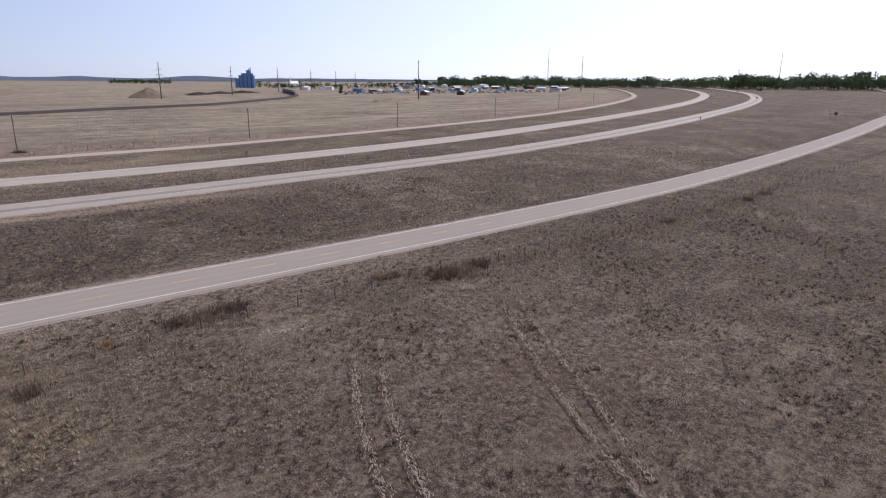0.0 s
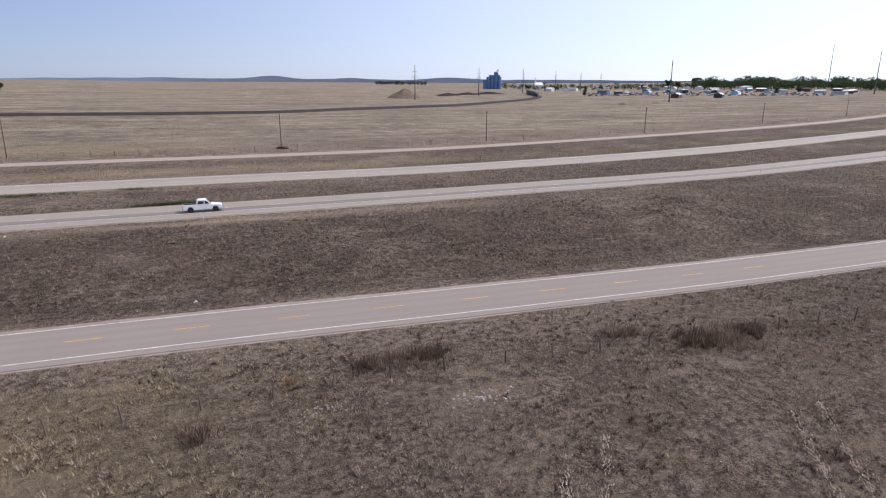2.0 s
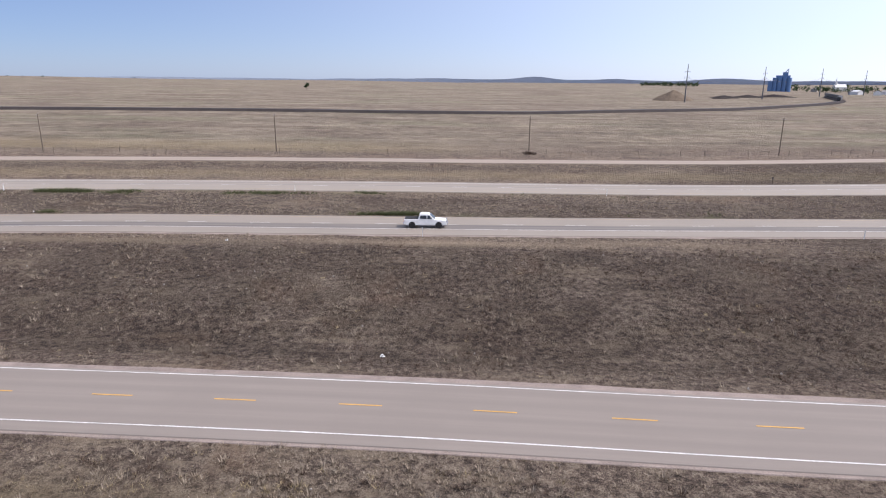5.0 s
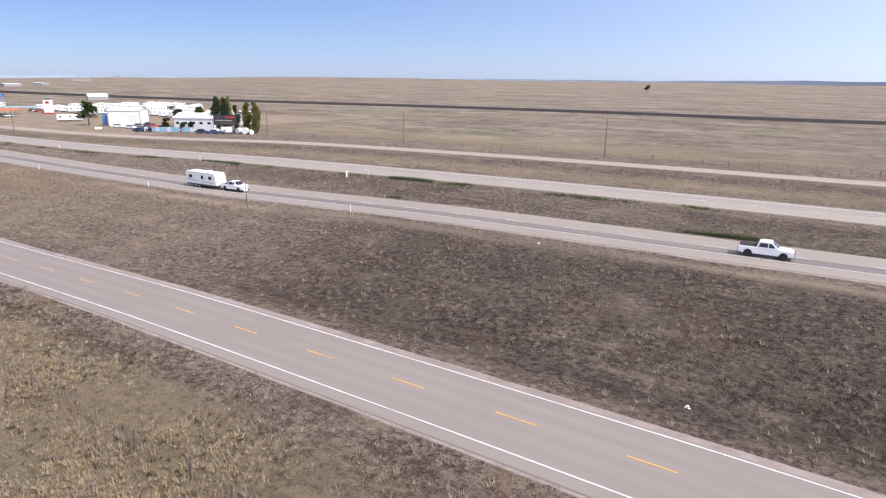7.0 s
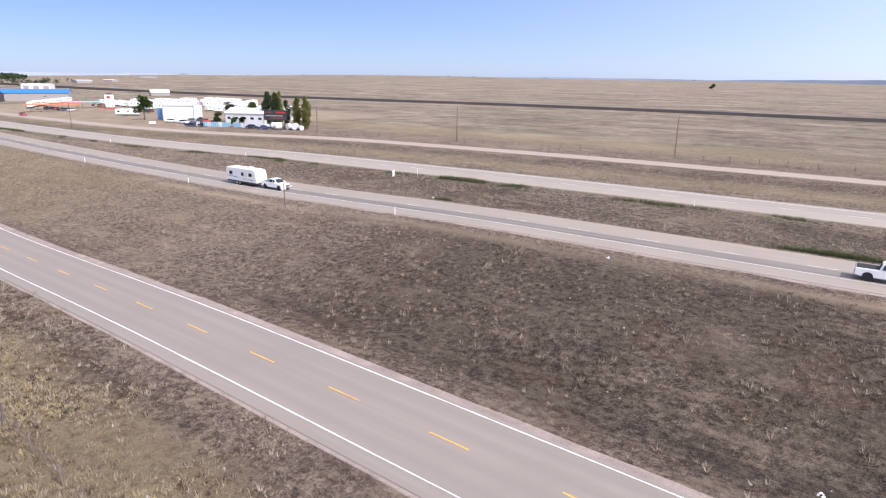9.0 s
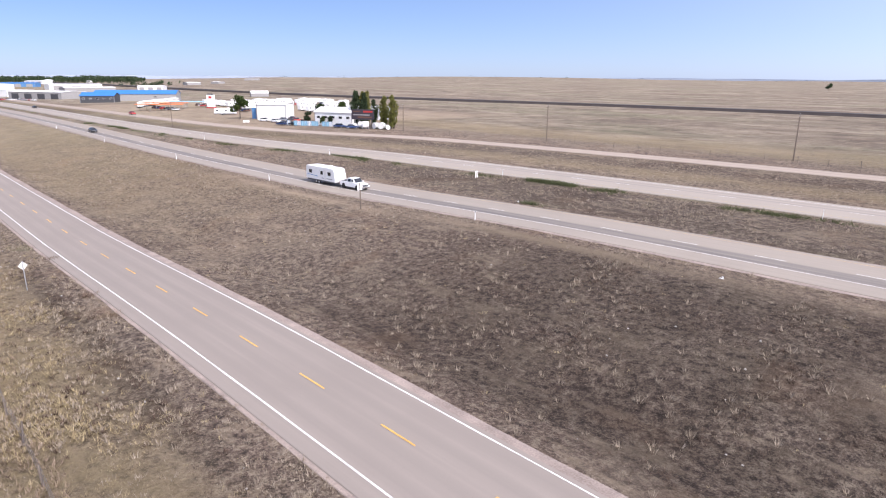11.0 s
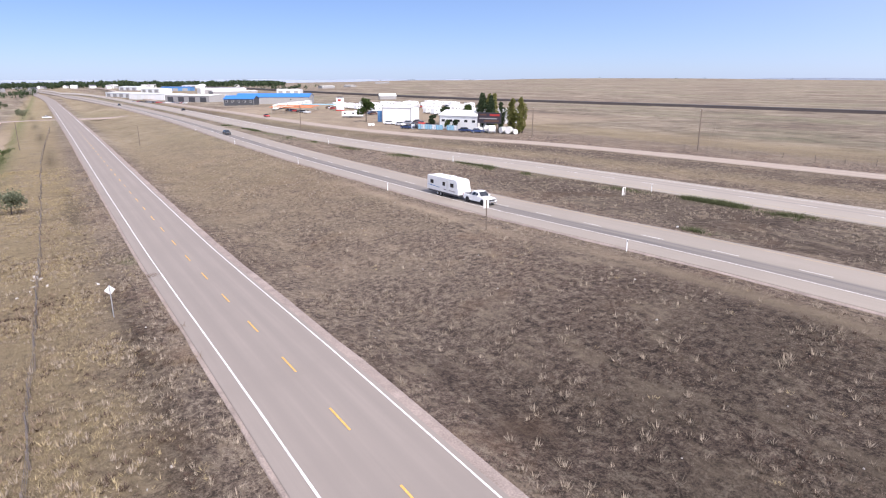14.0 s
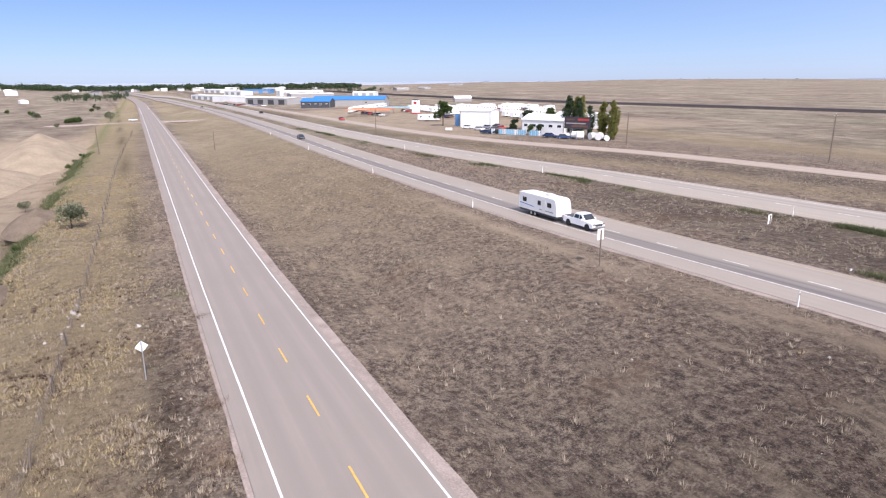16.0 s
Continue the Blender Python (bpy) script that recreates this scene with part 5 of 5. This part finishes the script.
tuft_cloud("dark_weeds", "low dark clumps of withered weeds on the slope below the highway", M_BRUSH, scatter(2600, -50, 90, 75, 105, 23, lambda x, y: clump(x, y) * smooth((x + 60) / 60), (0.5, 1.3)), 18, 0.20, 0.28, 23)
tuft_cloud("tall_dead_grass", "taller pale dead grass in scattered tufts", M_GRASS, scatter(9000, -180, 180, 40, 145, 3, lambda x, y: clump(x, y) * (1.0 if y < 62 else 0.45), (0.9, 1.9)), 14, 0.26, 0.22, 3)
tuft_cloud("golden_grass", "golden dry grass in loose tufts", M_GRASS_GOLD, scatter(17000, -190, 14, 38, 62, 4, lambda x, y: cover(x, y)[0] * clump(x, y) + 0.02, (0.6, 1.5)), 8, 0.22, 0.30, 4)
tuft_cloud("golden_grass", "golden dry grass in loose tufts", M_GRASS_GOLD, scatter(700, -90, 90, 15, 105, 14, lambda x, y: max(0, clump(x * 1.3, y) - 0.4), (0.6, 1.2)), 14, 0.16, 0.28, 14)
tuft_cloud("median_weeds", "green weeds along the edges of the carriageways", M_GRASS_GREEN, scatter(3000, -300, 60, 112, 150, 5, lambda x, y: cover(x, y)[2] * max(0, -0.05 + noise.noise((x * 0.09, y * 0.3, 1))), (0.8, 1.8)), 10, 0.34, 0.4, 5)
tuft_cloud("verge_grass", "pale dead grass on the slopes beside the highway", M_GRASS, scatter(12000, -220, 160, 104, 182, 6, clump, (0.8, 1.6)), 7, 0.22, 0.30, 6)
tuft_cloud("fence_grass", "thick dead grass along the wire fence", M_BRUSH_PALE, [(x, Y_FENCE(x) + random.Random(int(x * 97)).gauss(0, 1.2), random.Random(int(x * 31)).uniform(0.8, 1.6)) for x in np.arange(-120, 150, 0.09)], 9, 0.26, 0.32, 7)
for i, (x, y, k) in enumerate(((46, 51.3, 2.6), (43, 51.6, 2.2), (49, 51.6, 1.8), (16.3, 55.3, 2.0), (19, 56.0, 1.8), (13.5, 55.6, 1.4), (36.5, 55, 1.4), (38, 54.8, 1.0), (120.4, 50.4, 1.4), (129.6, 51.1, 1.4), (1.0, 49, 1.4), (-84, 63, 0.6), (-58.8, 62, 0.7), (-66, 62.2, 0.6), (90, 49.5, 1.2), (104, 50, 1.0))):
    ob = tuft_cloud("brush_clump", "tangled dry brown brush clump beside the wire fence", M_BRUSH_MID if i % 3 else M_BRUSH_PALE, [(x + random.Random(5000 + i * 150 + j).gauss(0, 0.5 * k), y + random.Random(90000 + i * 170 + j).gauss(0, 0.42 * k), random.Random(j).uniform(0.5, 1.3)) for j in range(int(34 * k))], 14, 0.52 * min(1.5, k), 0.5, 30 + i)
    ob["kind"] = ""
    del ob["kind"]
    ob["category"] = "brush"


def stones(name, label, spots, seed):
    rng = random.Random(seed)
    s = Shape()
    for x, y, r in spots:
        z = gz(x, y)
        s.box((x, y, z + r * 0.3), (r * rng.uniform(1, 1.8), r * rng.uniform(0.8, 1.4), r * 0.9), taper=0.6)
    return tagged(part(name, s, M_STONE), label, "stones", kind="stuff")


rng = random.Random(3)
stones("pale_stones", "small pale stones scattered in the dry grass",
       [(rng.uniform(-2, 9), 49.2 + rng.gauss(0, 0.5), rng.uniform(0.04, 0.10)) for _ in range(90)] + [(9.5 + rng.gauss(0, 1.0), 50 + rng.gauss(0, 0.3), rng.uniform(0.06, 0.16)) for _ in range(26)]
       + [(21 + rng.gauss(0, 1.6), 48.3 + rng.gauss(0, 0.5), rng.uniform(0.06, 0.2)) for _ in range(60)] + [(rng.uniform(-110, 110), rng.uniform(10, 104), rng.uniform(0.05, 0.13)) for _ in range(420)]
       + [(-88 + rng.gauss(0, 3), 52.6 + rng.gauss(0, 0.6), rng.uniform(0.1, 0.3)) for _ in range(20)], 4)
for i, (x, y) in enumerate(((-43.4, 50.6), (-24.5, 104.4), (-0.2, 77.8), (-62.1, 120.2), (-84, 58))):
    lt = Shape()
    for k in range(5):
        w = random.Random(i * 9 + k)
        lt.box((w.gauss(0, 0.08), w.gauss(0, 0.08), 0.06 + 0.03 * k), (0.17, 0.11, 0.04), m=pose(0, 0, 0, w.uniform(-30, 30), w.uniform(-30, 30), w.uniform(0, 180)))
    tagged(part("litter_bag", lt, M_WHITE, None, m=at(x, y)), "crumpled white plastic bag lying in the grass", "litter", "litter")


tuft_cloud("orange_weed", "single rusty orange dried weed ball by the fence", M_GRASS_RUST, [(7.4 + random.Random(j).gauss(0, 0.25), 54.6 + random.Random(j + 50).gauss(0, 0.25), 1.0) for j in range(14)], 14, 0.45, 0.28, 71)
tuft_cloud("straw_heap", "heap of pale straw spilled beside the fence", M_STRAW, [(22.6 + random.Random(j).gauss(0, 1.2), 51.4 + random.Random(j + 400).gauss(0, 0.45), random.Random(j).uniform(0.6, 1.2)) for j in range(170)], 12, 0.20, 0.35, 72)


def rut_straw():
    """Flattened pale straw lying in the wheel ruts of the field, with the turned earth beside it."""
    rng = random.Random(12)
    pale, dark = Shape(), Shape()
    for q in RUTS:
        for (x0, y0), (x1, y1) in zip(q, q[1:]):
            d = Vector((x1 - x0, y1 - y0, 0))
            n = int(d.length * 44)
            d.normalize()
            s = Vector((-d.y, d.x, 0))
            for i in range(n):
                t = rng.random()
                for sh, off, w in ((pale, rng.gauss(0, 0.22), 0.022), (dark, rng.choice((-0.42, 0.42)) + rng.gauss(0, 0.07), 0.04)):
                    here = 0.5 + 0.9 * noise.noise((x0 + (x1 - x0) * t, (y0 + (y1 - y0) * t) * 0.5, 8.0))
                    if rng.random() > here * (0.65 if sh is dark else 0.85):
                        continue
                    c = Vector((x0 + (x1 - x0) * t, y0 + (y1 - y0) * t, 0)) + s * off
                    u = (d + s * rng.gauss(0, 0.25)).normalized() * rng.uniform(0.07, 0.18)
                    v = Vector((-u.y, u.x, 0)).normalized() * w
                    z = gz(c.x, c.y) + 0.15 + rng.uniform(0, 0.05)
                    sh.quad(*[(p.x, p.y, z + k) for p, k in ((c - u - v, 0), (c + u - v, 0.02), (c + u + v, 0), (c - u + v, 0.02))])
    tagged(part("rut_straw", pale, M_STRAW), "pale flattened straw along old wheel ruts", "straw", kind="stuff")
    tagged(part("rut_earth", dark, M_BRUSH), "dark turned earth along old wheel ruts", "earth", kind="stuff")


rut_straw()

tuft_cloud("rim_weeds", "green weeds and low scrub along the rim of the gravel pit", M_GRASS_GREEN,
           [(x, 42.5 + 3.2 * noise.noise((x * 0.07, 3.0, 1.0)) + random.Random(int(x * 53)).gauss(0, 1.1), random.Random(int(x * 17)).uniform(0.8, 2.0)) for x in np.arange(-250, -96, 0.07) if noise.noise((x * 0.05, 9.0, 2.0)) > -0.12], 9, 0.40, 0.42, 61)
ob = tuft_cloud("brush_clump", "tangled dry brown brush clump round the foot of a pole", M_BRUSH, [(19.6 + random.Random(700 + j).gauss(0, 0.9), 200.2 + random.Random(9000 + j).gauss(0, 0.7), 1.2) for j in range(60)], 9, 0.6, 0.7, 62)
del ob["kind"]
ob["category"] = "brush"
for i, (x, y, k) in enumerate(((-228, 40.5, 0.45), (-236, 41.5, 0.4), (-244, 43, 0.4), (-168, 38, 0.5), (-126, 42.6, 0.3), (-121, 41, 0.3), (-112, 39, 0.25), (-110, 42, 0.28))):
    plant("pit_shrub", BUSH[1 + i % 2], "small green shrub at the rim of the gravel pit", "bush", x, y, k, 41 * i, "pit shrubs")

# a faint line of hills beyond the plain, haze blue put into their colour
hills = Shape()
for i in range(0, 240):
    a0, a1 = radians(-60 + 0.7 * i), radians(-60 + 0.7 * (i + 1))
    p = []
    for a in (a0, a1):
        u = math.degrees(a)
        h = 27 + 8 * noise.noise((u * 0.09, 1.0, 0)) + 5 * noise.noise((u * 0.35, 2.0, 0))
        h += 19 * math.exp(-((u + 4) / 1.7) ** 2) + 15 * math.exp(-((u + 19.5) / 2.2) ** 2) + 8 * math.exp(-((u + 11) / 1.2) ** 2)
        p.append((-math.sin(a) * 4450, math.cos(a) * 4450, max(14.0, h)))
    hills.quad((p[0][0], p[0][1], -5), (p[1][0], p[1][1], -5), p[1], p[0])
tagged(part("backdrop", hills, mat("haze_tinted_hills", (0.33, 0.38, 0.47), 1.0, vary=0.1, scale=0.003, fine=0.02, bump=0, spec=0.0)), "faint line of distant hills with blue haze in their colour", "hills", kind="structure")
